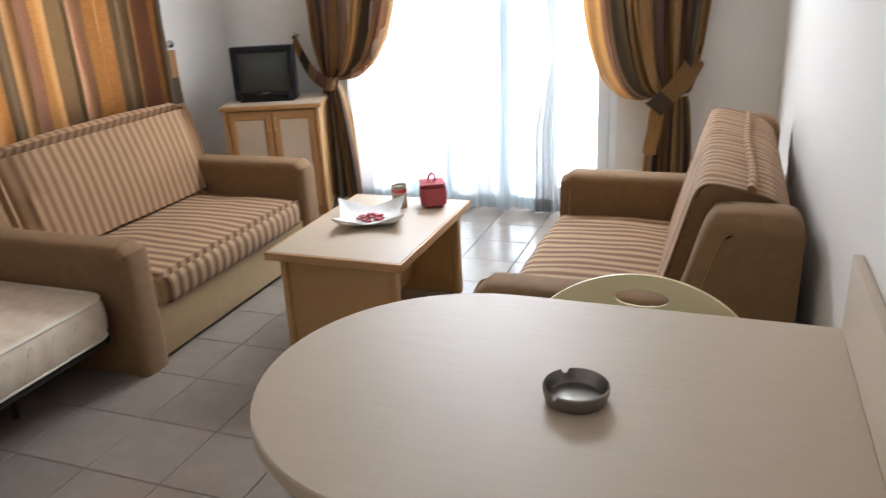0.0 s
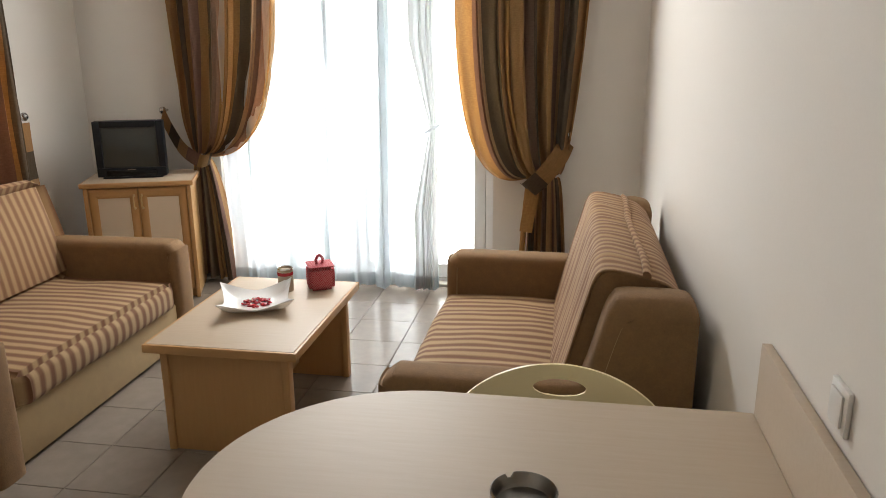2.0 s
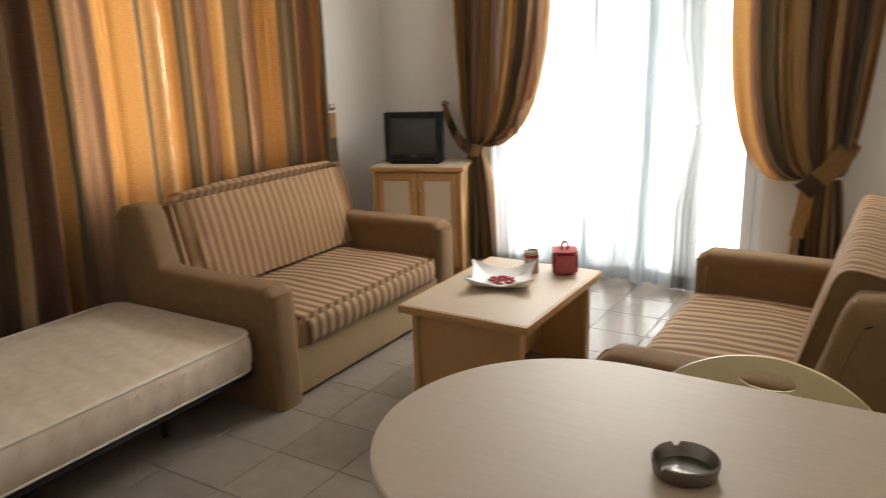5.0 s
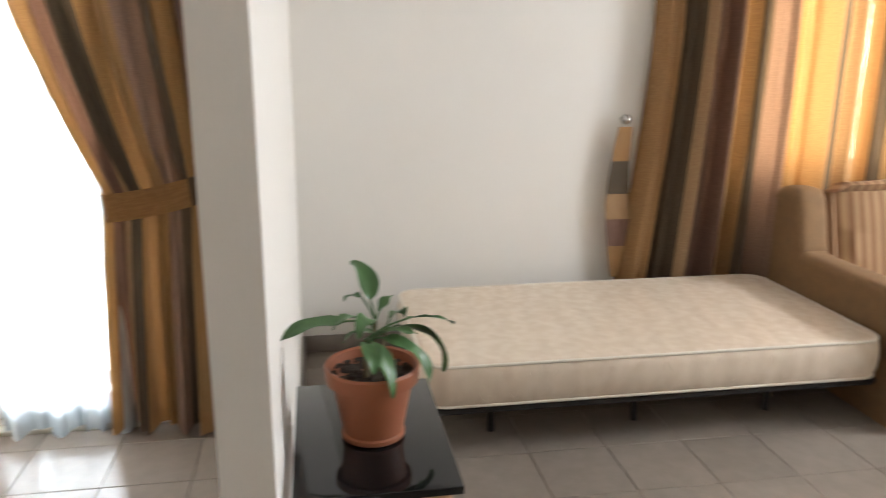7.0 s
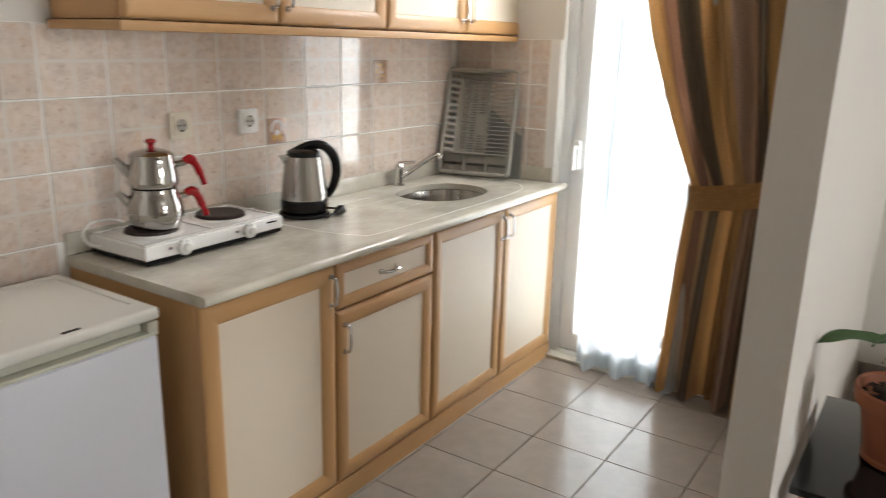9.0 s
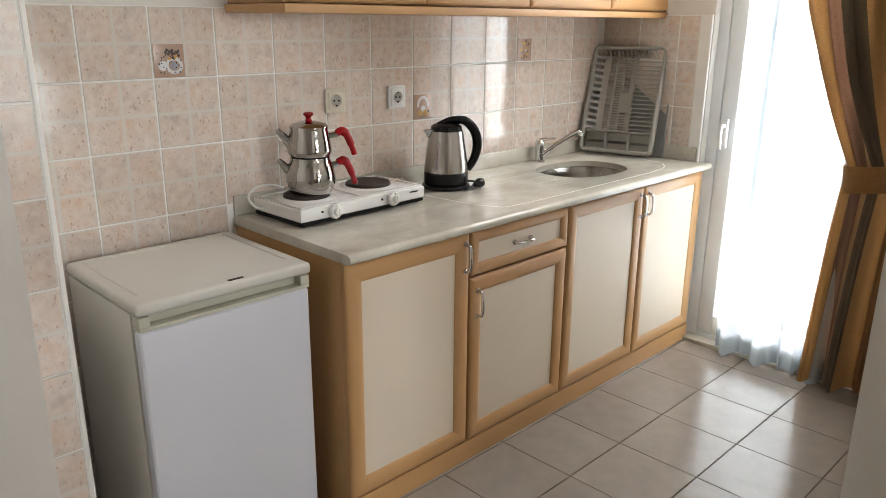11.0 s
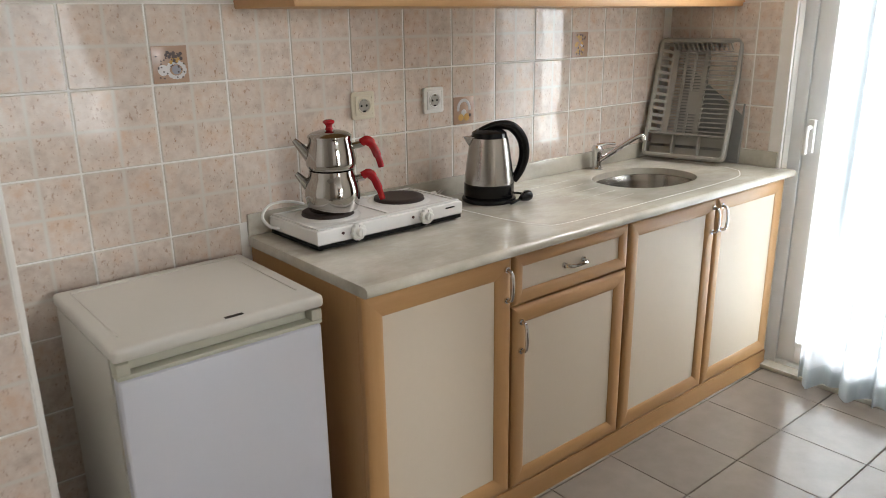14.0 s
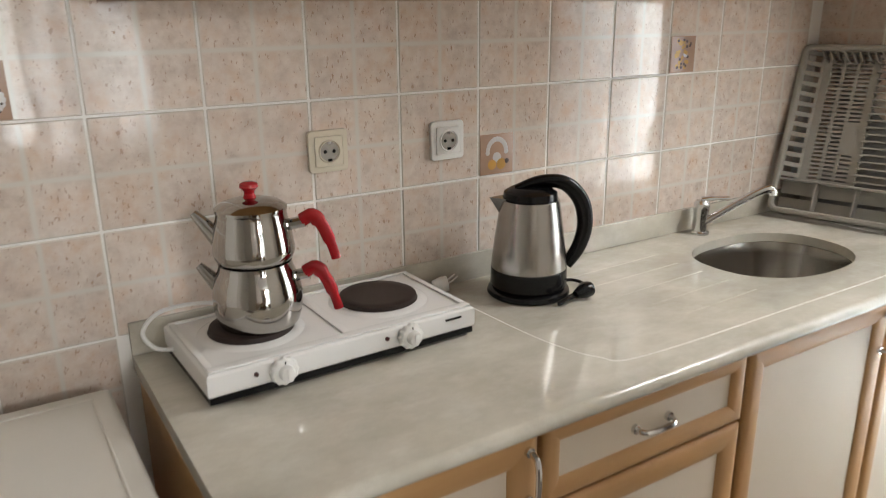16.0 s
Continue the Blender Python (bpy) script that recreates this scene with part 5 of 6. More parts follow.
def slab():
    bm = bmesh.new()
    x0, x1, y0, y1, z0, z1 = 2.09, 4.15, 0.002, 0.60, 0.831, 0.860
    n = 64
    a0, a1 = 2.2, 3.05
    inner = [oval(k, n) for k in range(n)]
    outer = []
    for k in range(n):
        a = 2 * math.pi * k / n
        c, s = math.cos(a), math.sin(a)
        t = min(((a1 - SX) / c if c > 0 else (a0 - SX) / c) if abs(c) > 1e-6 else 9, ((y1 - SY) / s if s > 0 else (y0 - SY) / s) if abs(s) > 1e-6 else 9)
        outer.append((SX + t * c, SY + t * s))
    corners = [(a0, y0), (a1, y0), (a1, y1), (a0, y1)]
    for q in corners:
        k = min(range(n), key=lambda m: (outer[m][0] - q[0]) ** 2 + (outer[m][1] - q[1]) ** 2)
        outer[k] = q
    it, ot = [bm.verts.new((*p, z1)) for p in inner], [bm.verts.new((*p, z1)) for p in outer]
    il = [bm.verts.new((*p, z0)) for p in inner]
    soft = [bm.verts.new((*oval(k, n, 0.006), z1)) for k in range(n)]
    for v in it:
        v.co.z -= 0.004
    for k in range(n):
        bm.faces.new((it[k], it[k - 1], soft[k - 1], soft[k]))
        bm.faces.new((soft[k], soft[k - 1], ot[k - 1], ot[k]))
        bm.faces.new((it[k], it[k - 1], il[k - 1], il[k]))
    for xa, xb in ((x0, a0), (a1, x1)):
        bm.faces.new([bm.verts.new(p) for p in ((xa, y0, z1), (xb, y0, z1), (xb, y1, z1), (xa, y1, z1))])
        bm.faces.new([bm.verts.new(p) for p in ((xa, y0, z0), (xb, y0, z0), (xb, y1, z0), (xa, y1, z0))])
    for xe in (x0, x1):
        bm.faces.new([bm.verts.new(p) for p in ((xe, y0, z0), (xe, y1, z0), (xe, y1, z1), (xe, y0, z1))])
    nose = [(y1 + 0.015 * math.sin(radians(a)), (z0 + z1) / 2 + 0.0145 * math.cos(radians(a))) for a in range(0, 181, 20)]
    for (ya, za), (yb, zb) in zip(nose, nose[1:]):
        bm.faces.new([bm.verts.new(p) for p in ((x0, ya, za), (x1, ya, za), (x1, yb, zb), (x0, yb, zb))])
    for xe in (x0, x1):
        bm.faces.new([bm.verts.new((xe, yy, zz)) for yy, zz in nose])
    bmesh.ops.remove_doubles(bm, verts=bm.verts, dist=0.0004)
    return bm


part("slab", slab(), MARBLE, wt, angle=40)
part("upstand", boxes(((2.107, 0.001, 0.861), (4.15, 0.02, 0.925)), bevel=0.002), MARBLE, wt)
part("side_upstand", boxes(((2.106, 0.022, 0.861), (2.125, 0.545, 0.925)), bevel=0.002), MARBLE, wt)
lip = spline([(3.5, 0.04, 0.8595), (3.49, 0.2, 0.8595), (3.475, 0.38, 0.8595), (3.44, 0.49, 0.8595), (3.36, 0.535, 0.8595), (2.9, 0.54, 0.8595), (2.45, 0.535, 0.8595), (2.3, 0.49, 0.8595), (2.24, 0.4, 0.8595), (2.235, 0.1, 0.8595)], 8)
part("drainer_edge", tube(bmesh.new(), [(q[0], q[1], q[2] - 0.0012) for q in lip], 0.0023, 6), WGROUT, wt, "thin pale edge of the drainer")
for k in range(5):
    yy = 0.13 + 0.075 * k
    part("drainer_rib", tube(bmesh.new(), [(2.9, yy, 0.8588), (3.22 - 0.02 * k, yy + 0.01, 0.8588)], 0.002, 6), MARBLE, wt)
sk = thing("sink", pose(0, 0, 0), "small oval stainless steel sink under the marble worktop", "sink")
bm = bmesh.new()
n = 48
rows = []
for g, z in ((0.012, 0.8295), (0.004, 0.828), (-0.004, 0.80), (-0.012, 0.73), (-0.03, 0.705), (-0.07, 0.698), (-0.12, 0.697)):
    rows.append([bm.verts.new((*oval(k, n, g), z)) for k in range(n)])
for a, b in zip(rows, rows[1:]):
    for k in range(n):
        bm.faces.new((a[k], a[k - 1], b[k - 1], b[k]))
bm.faces.new(rows[-1])
part("basin", bm, plain("sink_steel", (0.33, 0.305, 0.275), 0.22, 1.0, var=0.06, bumps=0.03), sk, angle=60)
part("drain", lathe(bmesh.new(), [(0, 0), (0.03, 0), (0.034, 0.003), (0.036, 0.0)], 24, (SX, SY, 0.6975)), CHROME, sk)

tap = thing("tap", pose(2.645, 0.06, 0.8605), "chrome single lever mixer tap with a slanting spout", "tap")
part("body", lathe(bmesh.new(), [(0, 0), (0.026, 0), (0.026, 0.006), (0.02, 0.01), (0.0195, 0.055), (0.022, 0.07), (0.022, 0.088), (0.016, 0.096), (0, 0.098)], 28), CHROME, tap)
part("spout", tube(bmesh.new(), spline([(-0.005, 0.012, 0.035), (-0.04, 0.045, 0.07), (-0.09, 0.095, 0.118), (-0.115, 0.12, 0.136), (-0.122, 0.127, 0.132), (-0.124, 0.129, 0.12)], 5), [0.011] * 20 + [0.013] * 6, 12), CHROME, tap)
part("lever", tube(bmesh.new(), spline([(0, 0, 0.095), (-0.02, 0.02, 0.102), (-0.05, 0.05, 0.104)], 5), [0.012, 0.011, 0.01, 0.009, 0.008, 0.007, 0.006, 0.006, 0.006, 0.007, 0.007], 10, 0.8), CHROME, tap)

# ---- fridge ----
fr = thing("fridge", pose(4.2, 0.06, 0), "small white worktop height fridge with an ivory top", "fridge")
part("body", boxes(((0.004, 0.0, 0.02), (0.486, 0.395, 0.795)), bevel=0.005), FRIDGET, fr)
dr = part("door", boxes(((0.006, 0.40, 0.03), (0.484, 0.438, 0.757)), bevel=0.012, seg=3), FRIDGEW, fr, "white door")
part("grip_strip", boxes(((0.006, 0.4, 0.758), (0.484, 0.44, 0.768)), ((0.006, 0.4, 0.768), (0.034, 0.44, 0.7945)), ((0.456, 0.4, 0.768), (0.484, 0.44, 0.7945)), ((0.034, 0.4, 0.768), (0.456, 0.412, 0.7945)), bevel=0.003), MINT, dr, "yellowed recessed grip")
bm = box(bmesh.new(), (0.0, -0.005, 0.798), (0.49, 0.445, 0.83), 0.013, 4)
part("top", bm, FRIDGET, fr, "ivory plastic top")
part("top_rim", tube(bmesh.new(), [(0.035, 0.375, 0.8295), (0.035, 0.03, 0.8295), (0.455, 0.03, 0.8295), (0.455, 0.375, 0.8295)], 0.003, 6), FRIDGET, fr)
part("badge", boxes(((0.2, 0.424, 0.8295), (0.243, 0.434, 0.8312))), BLACKP, fr)
for xx in (0.04, 0.45):
    for yy in (0.04, 0.36):
        part("foot", lathe(bmesh.new(), [(0, 0), (0.018, 0), (0.018, 0.02), (0, 0.02)], 14, (xx, yy, 0)), BLACKP, fr)

# ---- hotplate ----
ho = thing("electric_hotplate", pose(4.088, 0.298, 0.861, 0, 0, 180) @ pose(0, 0, 0, 0, 0, 1.5), "white enamel two ring electric hotplate on the marble worktop", "hotplate")
HW, HD = 0.52, 0.255
part("body", prism(bmesh.new(), [(0, 0), (HW, 0), (HW, HD), (0, HD)], 2, 0.016, 0.058, 0.009, 3), ENAMEL, ho)
# black base, nearly flush so its colour also gives the shadow gap below
part("base", boxes(((0.003, 0.003, 0.005), (HW - 0.003, HD - 0.003, 0.0155))), BLACKP, ho)
part("raised_rim", boxes(((0.006, 0.006, 0.058), (HW - 0.006, 0.024, 0.062)), ((0.006, HD - 0.016, 0.058), (HW - 0.006, HD - 0.006, 0.062)), ((0.006, 0.024, 0.058), (0.018, HD - 0.016, 0.062)), ((HW - 0.018, 0.024, 0.058), (HW - 0.006, HD - 0.016, 0.062)), ((HW / 2 - 0.008, 0.024, 0.058), (HW / 2 + 0.008, HD - 0.016, 0.061)), bevel=0.0018), ENAMEL, ho)
for cx, r in ((0.125, 0.075), (0.385, 0.078)):
    ring = part("ring_seat", lathe(bmesh.new(), [(r + 0.02, 0.058), (r + 0.012, 0.0615), (r + 0.001, 0.062), (r + 0.001, 0.058)], 44, (cx, 0.14, 0)), ENAMEL, ho)
    part("hot_plate", lathe(bmesh.new(), [(0, 0.071), (r - 0.02, 0.0712), (r - 0.006, 0.072), (r - 0.002, 0.07), (r, 0.062), (r, 0.058)], 44, (cx, 0.14, 0)), IRON, ring, "dark iron cooking plate")
for cx in (0.125, 0.37):
    kn = lathe(bmesh.new(), [(0, 0.0), (0.019, 0.0), (0.019, 0.003), (0.0235, 0.004), (0.024, 0.012), (0.021, 0.0155), (0.0135, 0.017), (0.0125, 0.027), (0.011, 0.0285), (0, 0.029)], 60)
    for v in kn.verts:
        if v.co.xy.length > 0.0195:
            v.co.xy *= 1 + 0.05 * math.cos(12 * math.atan2(v.co.y, v.co.x))
    bmesh.ops.rotate(kn, cent=(0, 0, 0), matrix=Matrix.Rotation(radians(90), 3, "X"), verts=kn.verts)
    bmesh.ops.translate(kn, vec=(cx, 0.0, 0.037), verts=kn.verts)
    kob = part("knob", kn, WHITEP, ho)
    part("grip", boxes(((cx - 0.003, -0.0315, 0.0255), (cx + 0.003, -0.0288, 0.0485)), bevel=0.0013), WHITEP, kob)
    part("pointer", boxes(((cx - 0.001, -0.0168, 0.0505), (cx + 0.001, -0.0158, 0.0565))), BLACKP, kob)
    lamp = lathe(bmesh.new(), [(0, 0), (0.004, 0), (0.004, 0.003), (0, 0.004)], 12)
    bmesh.ops.rotate(lamp, cent=(0, 0, 0), matrix=Matrix.Rotation(radians(90), 3, "X"), verts=lamp.verts)
    bmesh.ops.translate(lamp, vec=(cx - 0.045, 0.0, 0.04), verts=lamp.verts)
    part("indicator", lamp, plain("dark_red_lens", (0.05, 0.008, 0.008), 0.3), ho)
part("badge", boxes(((0.452, -0.0012, 0.042), (0.488, 0.001, 0.046))), BLACKP, ho)
for xx in (0.02, HW - 0.02):
    for yy in (0.02, HD - 0.02):
        part("foot", lathe(bmesh.new(), [(0, 0), (0.008, 0), (0.008, 0.007), (0, 0.007)], 12, (xx, yy, 0)), BLACKP, ho)
part("cable", tube(bmesh.new(), spline([(-0.0, 0.2, 0.03), (-0.03, 0.2, 0.04), (-0.045, 0.21, 0.07), (-0.01, 0.225, 0.095), (0.06, 0.245, 0.09), (0.12, 0.262, 0.07)], 7), 0.004, 8), WHITEP, ho, "white mains cable")

# ---- stacked teapot ----
tp = thing("double_teapot", pose(3.95, 0.16, 0.9332, 0, 0, 150) @ Matrix.Scale(1.135, 4), "stacked polished steel double teapot with red handles on the hotplate", "teapot")


def smooth_profile(pr):
    return [(max(0, p.x), p.y) for p in spline([(a, b, 0) for a, b in pr[1:-2]], 4)]


low = [(0, 0.0), (0.057, 0.0), (0.062, 0.005), (0.068, 0.028), (0.069, 0.05), (0.064, 0.074), (0.0575, 0.092), (0.056, 0.102), (0.0545, 0.102), (0, 0.1)]
upp = [(0, 0.1025), (0.051, 0.1025), (0.057, 0.106), (0.062, 0.117), (0.0615, 0.13), (0.0575, 0.155), (0.0535, 0.175), (0.0535, 0.183), (0.052, 0.183), (0, 0.181)]
pots = []
for nm, pr in (("lower_pot", low), ("upper_pot", upp)):
    pots.append(part(nm, lathe(bmesh.new(), [pr[0]] + smooth_profile(pr) + pr[-2:], 48), POLISH, tp, angle=60))
part("lid", lathe(bmesh.new(), [(0.0545, 0.1832), (0.0545, 0.187), (0.045, 0.194), (0.025, 0.2), (0.0, 0.202)], 44), POLISH, tp, "steel lid")
part("lid_knob", lathe(bmesh.new(), [(0.0, 0.2015), (0.01, 0.2015), (0.0075, 0.208), (0.009, 0.213), (0.0145, 0.218), (0.0135, 0.223), (0.008, 0.2255), (0, 0.226)], 12), REDP, tp, "red knob")
for z0, pt in ((0.074, pots[0]), (0.157, pots[1])):
    part("handle_bracket", tube(bmesh.new(), [(0.05, 0, z0), (0.08, 0, z0 + 0.006)], 0.009, 10), POLISH, pt)
    pts = spline([(0.076, 0, z0 + 0.008), (0.092, 0, z0 + 0.014), (0.106, 0, z0 - 0.001), (0.118, 0, z0 - 0.03), (0.125, 0, z0 - 0.054)], 5)
    part("handle", tube(bmesh.new(), pts, [0.012] * 4 + [0.0135] * 5 + [0.011] * 6 + [0.0085] * 6, 12, 0.85), REDP, pt, "curved red plastic handle")
    pts = spline([(-0.05, 0, z0 - 0.022), (-0.07, 0, z0 + 0.002), (-0.087, 0, z0 + 0.022)], 5)
    part("spout", tube(bmesh.new(), pts, [0.016 - 0.001 * k for k in range(len(pts))], 14), POLISH, pt)

# ---- kettle ----
ke = thing("electric_kettle", pose(3.335, 0.158, 0.8612, 0, 0, 150) @ Matrix.Scale(1.045, 4), "brushed steel electric kettle with black handle and base", "kettle")
part("power_base", lathe(bmesh.new(), [(0, 0), (0.085, 0), (0.088, 0.004), (0.086, 0.012), (0.075, 0.018), (0, 0.019)], 40), BLACKP, ke)
part("foot_band", lathe(bmesh.new(), [(0, 0.0195), (0.079, 0.0195), (0.081, 0.024), (0.0805, 0.058), (0.079, 0.06), (0, 0.06)], 40), BLACKP, ke, "black band with a plain bar mark")
part("body", lathe(bmesh.new(), [(0.0795, 0.06), (0.079, 0.075), (0.072, 0.13), (0.063, 0.19), (0.06, 0.205), (0.057, 0.206), (0.0, 0.204)], 44), STEEL, ke, "brushed steel jug")
part("lid", lathe(bmesh.new(), [(0.057, 0.207), (0.055, 0.22), (0.04, 0.229), (0.0, 0.232)], 36), BLACKP, ke)
pts = spline([(-0.03, 0, 0.223), (0.02, 0, 0.24), (0.07, 0, 0.236), (0.105, 0, 0.2), (0.116, 0, 0.15), (0.105, 0, 0.1), (0.08, 0, 0.06)], 6)
part("handle", tube(bmesh.new(), pts, [0.0135 + 0.005 * math.sin(math.pi * k / (len(pts) - 1)) for k in range(len(pts))], 14, 0.8), BLACKP, ke, "black loop handle")
sp = bmesh.new()
prism(sp, [(-0.052, -0.022), (-0.085, 0.0), (-0.052, 0.022)], 2, 0.165, 0.209)
for v in sp.verts:
    if v.co.x < -0.08 and v.co.z < 0.18:
        v.co.x = -0.058
part("spout", sp, STEEL, ke)
part("mark", boxes(((-0.018, 0.0795, 0.036), (0.018, 0.0825, 0.046)), bevel=0.0008), STEEL, ke, at=pose(0, 0, 0, 0, 0, -60))
part("cord", tube(bmesh.new(), spline([(0.07, 0.04, 0.005), (0.105, 0.05, 0.006), (0.125, 0.02, 0.006), (0.105, -0.02, 0.006), (0.06, -0.075, 0.006), (0.05, -0.095, 0.007), (0.075, -0.075, 0.011), (0.095, -0.06, 0.012)], 7), 0.004, 8), BLACKP, ke)
part("plug", tube(bmesh.new(), [(0.088, -0.064, 0.014), (0.1, -0.056, 0.016), (0.112, -0.047, 0.018), (0.124, -0.04, 0.018)], [0.008, 0.013, 0.018, 0.016], 12), BLACKP, ke)

plug = thing("mains_plug", pose(3.5, 0.05, 0.861), "white mains plug lying on the worktop", "plug")
part("body", tube(bmesh.new(), [(0.02, 0.0, 0.018), (0.0, 0.008, 0.02), (-0.012, 0.013, 0.022)], [0.012, 0.018, 0.017], 14), WHITEP, plug)
for o in (-0.007, 0.007):
    part("pin", tube(bmesh.new(), [(-0.01, 0.013 + o, 0.024), (-0.03, 0.02 + o, 0.04)], 0.0025, 8), CHROME, plug)

# ---- sockets and decorated tiles ----
for x, z, material, lab in ((3.739, 1.2, plain("cream_socket_plastic", (0.68, 0.62, 0.49), 0.4, var=0.03), "cream wall socket on the kitchen tiles"), (3.458, 1.195, WHITEP, "white wall socket on the kitchen tiles")):
    so = thing("wall_socket", pose(x, 0.0118, z), lab, "socket", "kitchen sockets")
    part("plate", prism(bmesh.new(), [(sx * (0.034 + 0.008 * math.cos(a)), sz * (0.034 + 0.008 * math.sin(a))) for sx, sz, q in ((1, 1, (0, 0.52, 1.05, 1.57)), (-1, 1, (1.57, 1.05, 0.52, 0)), (-1, -1, (0, 0.52, 1.05, 1.57)), (1, -1, (1.57, 1.05, 0.52, 0))) for a in q], 1, 0, 0.01, 0.003, 2), material, so)
    part("inner_frame", boxes(((-0.03, 0.01, -0.03), (0.03, 0.0135, 0.03)), bevel=0.003), material, so)
    w = lathe(bmesh.new(), [(0.0, 0.004), (0.0195, 0.004), (0.0205, 0.016), (0.0225, 0.017), (0.0235, 0.0135)], 32)
    bmesh.ops.rotate(w, cent=(0, 0, 0), matrix=Matrix.Rotation(radians(-90), 3, "X"), verts=w.verts)
    well = part("well", w, material, so)
    # flat disc over the well, the shade of its depth put into the colour
    face = lathe(bmesh.new(), [(0, 0.0141), (0.0195, 0.0141)], 28)
    bmesh.ops.rotate(face, cent=(0, 0, 0), matrix=Matrix.Rotation(radians(-90), 3, "X"), verts=face.verts)
    part("recess_shade", face, plain("socket_shade", (0.40, 0.37, 0.32), 0.5), well)
    # flat black discs, the dark of the pin holes painted on
    for o in (-0.0095, 0.0095):
        pin = lathe(bmesh.new(), [(0, 0.0146), (0.0036, 0.0146)], 10)
        bmesh.ops.rotate(pin, cent=(0, 0, 0), matrix=Matrix.Rotation(radians(-90), 3, "X"), verts=pin.verts)
        bmesh.ops.translate(pin, vec=(o, 0, 0), verts=pin.verts)
        part("pin_hole_disc", pin, BLACKP, well)
    part("earth_clip", boxes(((-0.004, 0.0143, -0.0195), (0.004, 0.0165, -0.0145))), BLACKP, well)
    part("earth_clip", boxes(((-0.004, 0.0143, 0.0145), (0.004, 0.0165, 0.0195))), CHROME, well)

DEC = plain("brown_decor_ground", (0.47, 0.31, 0.22), 0.25, var=0.15, big=20)
DWHITE, DGOLD, DGREY, DDARK = plain("decor_white", (0.7, 0.68, 0.66), 0.25), plain("decor_gold", (0.55, 0.3, 0.05), 0.3), plain("decor_grey", (0.3, 0.3, 0.33), 0.3), plain("decor_dark", (0.07, 0.04, 0.03), 0.3)


def dab(bm, x, z, r, seg=12, sq=1.0):
    c = bm.verts.new((x, 0.0008, z))
    ring = [bm.verts.new((x + r * math.cos(2 * math.pi * k / seg), 0, z + r * sq * math.sin(2 * math.pi * k / seg))) for k in range(seg)]
    for k in range(seg):
        bm.faces.new((c, ring[k - 1], ring[k]))
    return bm


def decor(x, z, kind):
    t = thing("decor_tile", pose(x, 0.0122, z), "small brown kitchen tile with a painted fruit and dish motif", "decorated tile", "decorated tiles")
    part("ground", boxes(((-0.046, 0, -0.046), (0.046, 0.002, 0.046)), bevel=0.0008), DEC, t)
    b1, b2, b3, b4 = bmesh.new(), bmesh.new(), bmesh.new(), bmesh.new()
    r2 = random.Random(kind)
    if kind == 1:
        for k in range(16):
            a = 2 * math.pi * k / 16
            dab(b1, -0.014 + 0.022 * math.cos(a), -0.014 + 0.019 * math.sin(a), 0.0055)
        dab(b3, -0.014, -0.014, 0.012)
        dab(b1, 0.02, -0.014, 0.014)
        for k in range(26):
            dab(b4, r2.uniform(-0.036, 0.036), r2.uniform(-0.034, 0.03), 0.0022)
        for k in range(12):
            dab(b4, r2.uniform(-0.03, 0.01), r2.uniform(0.008, 0.034), 0.0045)
        for k in range(8):
            dab(b2, r2.uniform(-0.03, 0.0), r2.uniform(0.005, 0.02), 0.004)
    elif kind == 2:
        for k in range(13):
            a = math.pi * k / 12
            dab(b1, 0.026 * math.cos(a), 0.004 + 0.03 * math.sin(a), 0.0062)
        dab(b1, 0.0, -0.008, 0.012)
        dab(b2, -0.012, -0.024, 0.013)
        dab(b2, 0.014, -0.024, 0.012)
        dab(b4, -0.027, -0.018, 0.006)
    else:
        for k in range(34):
            dab(b2, r2.uniform(-0.025, 0.028), r2.uniform(-0.036, 0.036), 0.005)
        for k in range(14):
            dab(b4, r2.uniform(-0.028, 0.028), r2.uniform(-0.036, 0.036), 0.004)
        dab(b1, -0.01, 0.0, 0.008)
    for n, (bb, m) in enumerate(((b1, DWHITE), (b2, DGOLD), (b3, DGREY), (b4, DDARK))):
        if len(bb.verts):
            o = part("motif", bb, m, t, at=pose(0, 0.0022 + 0.0006 * n, 0))
        else:
            bb.free()


decor(4.32, 1.35, 1)
decor(3.32, 1.15, 2)
decor(2.72, 1.35, 3)

# ---- dish rack ----
rk = thing("dish_rack", Matrix.Translation((2.275, 0.032, 0.862)) @ Matrix.Rotation(radians(104), 4, "Z") @ Matrix.Rotation(radians(-16.5), 4, "X"), "grey plastic dish drying rack leaning upright in the corner", "dish rack")
RW, RH = 0.352, 0.505


def rim_loop(o, y, r=0.028):
    pts = []
    for cx, cz, a0 in ((RW - r, r, -90), (RW - r, RH - r, 0), (r, RH - r, 90), (r, r, 180)):
        for k in range(6):
            a = radians(a0 + k * 18)
            pts.append((cx + (r - o) * math.cos(a), y, cz + (r - o) * math.sin(a)))
    return pts + [pts[0]]


part("outer_rim", tube(bmesh.new(), rim_loop(0.009, -0.056), 0.009, 8), GREYP, rk)
skirt = bmesh.new()
loop_a, loop_b = rim_loop(0.001, -0.056), rim_loop(0.001, -0.03)
va, vb = [skirt.verts.new(p) for p in loop_a[:-1]], [skirt.verts.new(p) for p in loop_b[:-1]]
for k in range(len(va)):
    skirt.faces.new((va[k], va[k - 1], vb[k - 1], vb[k]))
bmesh.ops.solidify(skirt, geom=skirt.faces[:], thickness=0.003)
part("skirt", skirt, GREYP, rk)
# sloping side wall with wide slots


def across(f0, f1):
    return [(0.012 + 0.048 * f, -0.054 + 0.04 * f + o) for f, o in ((f0, 0), (f0, -0.005), (f1, -0.005), (f1, 0))]


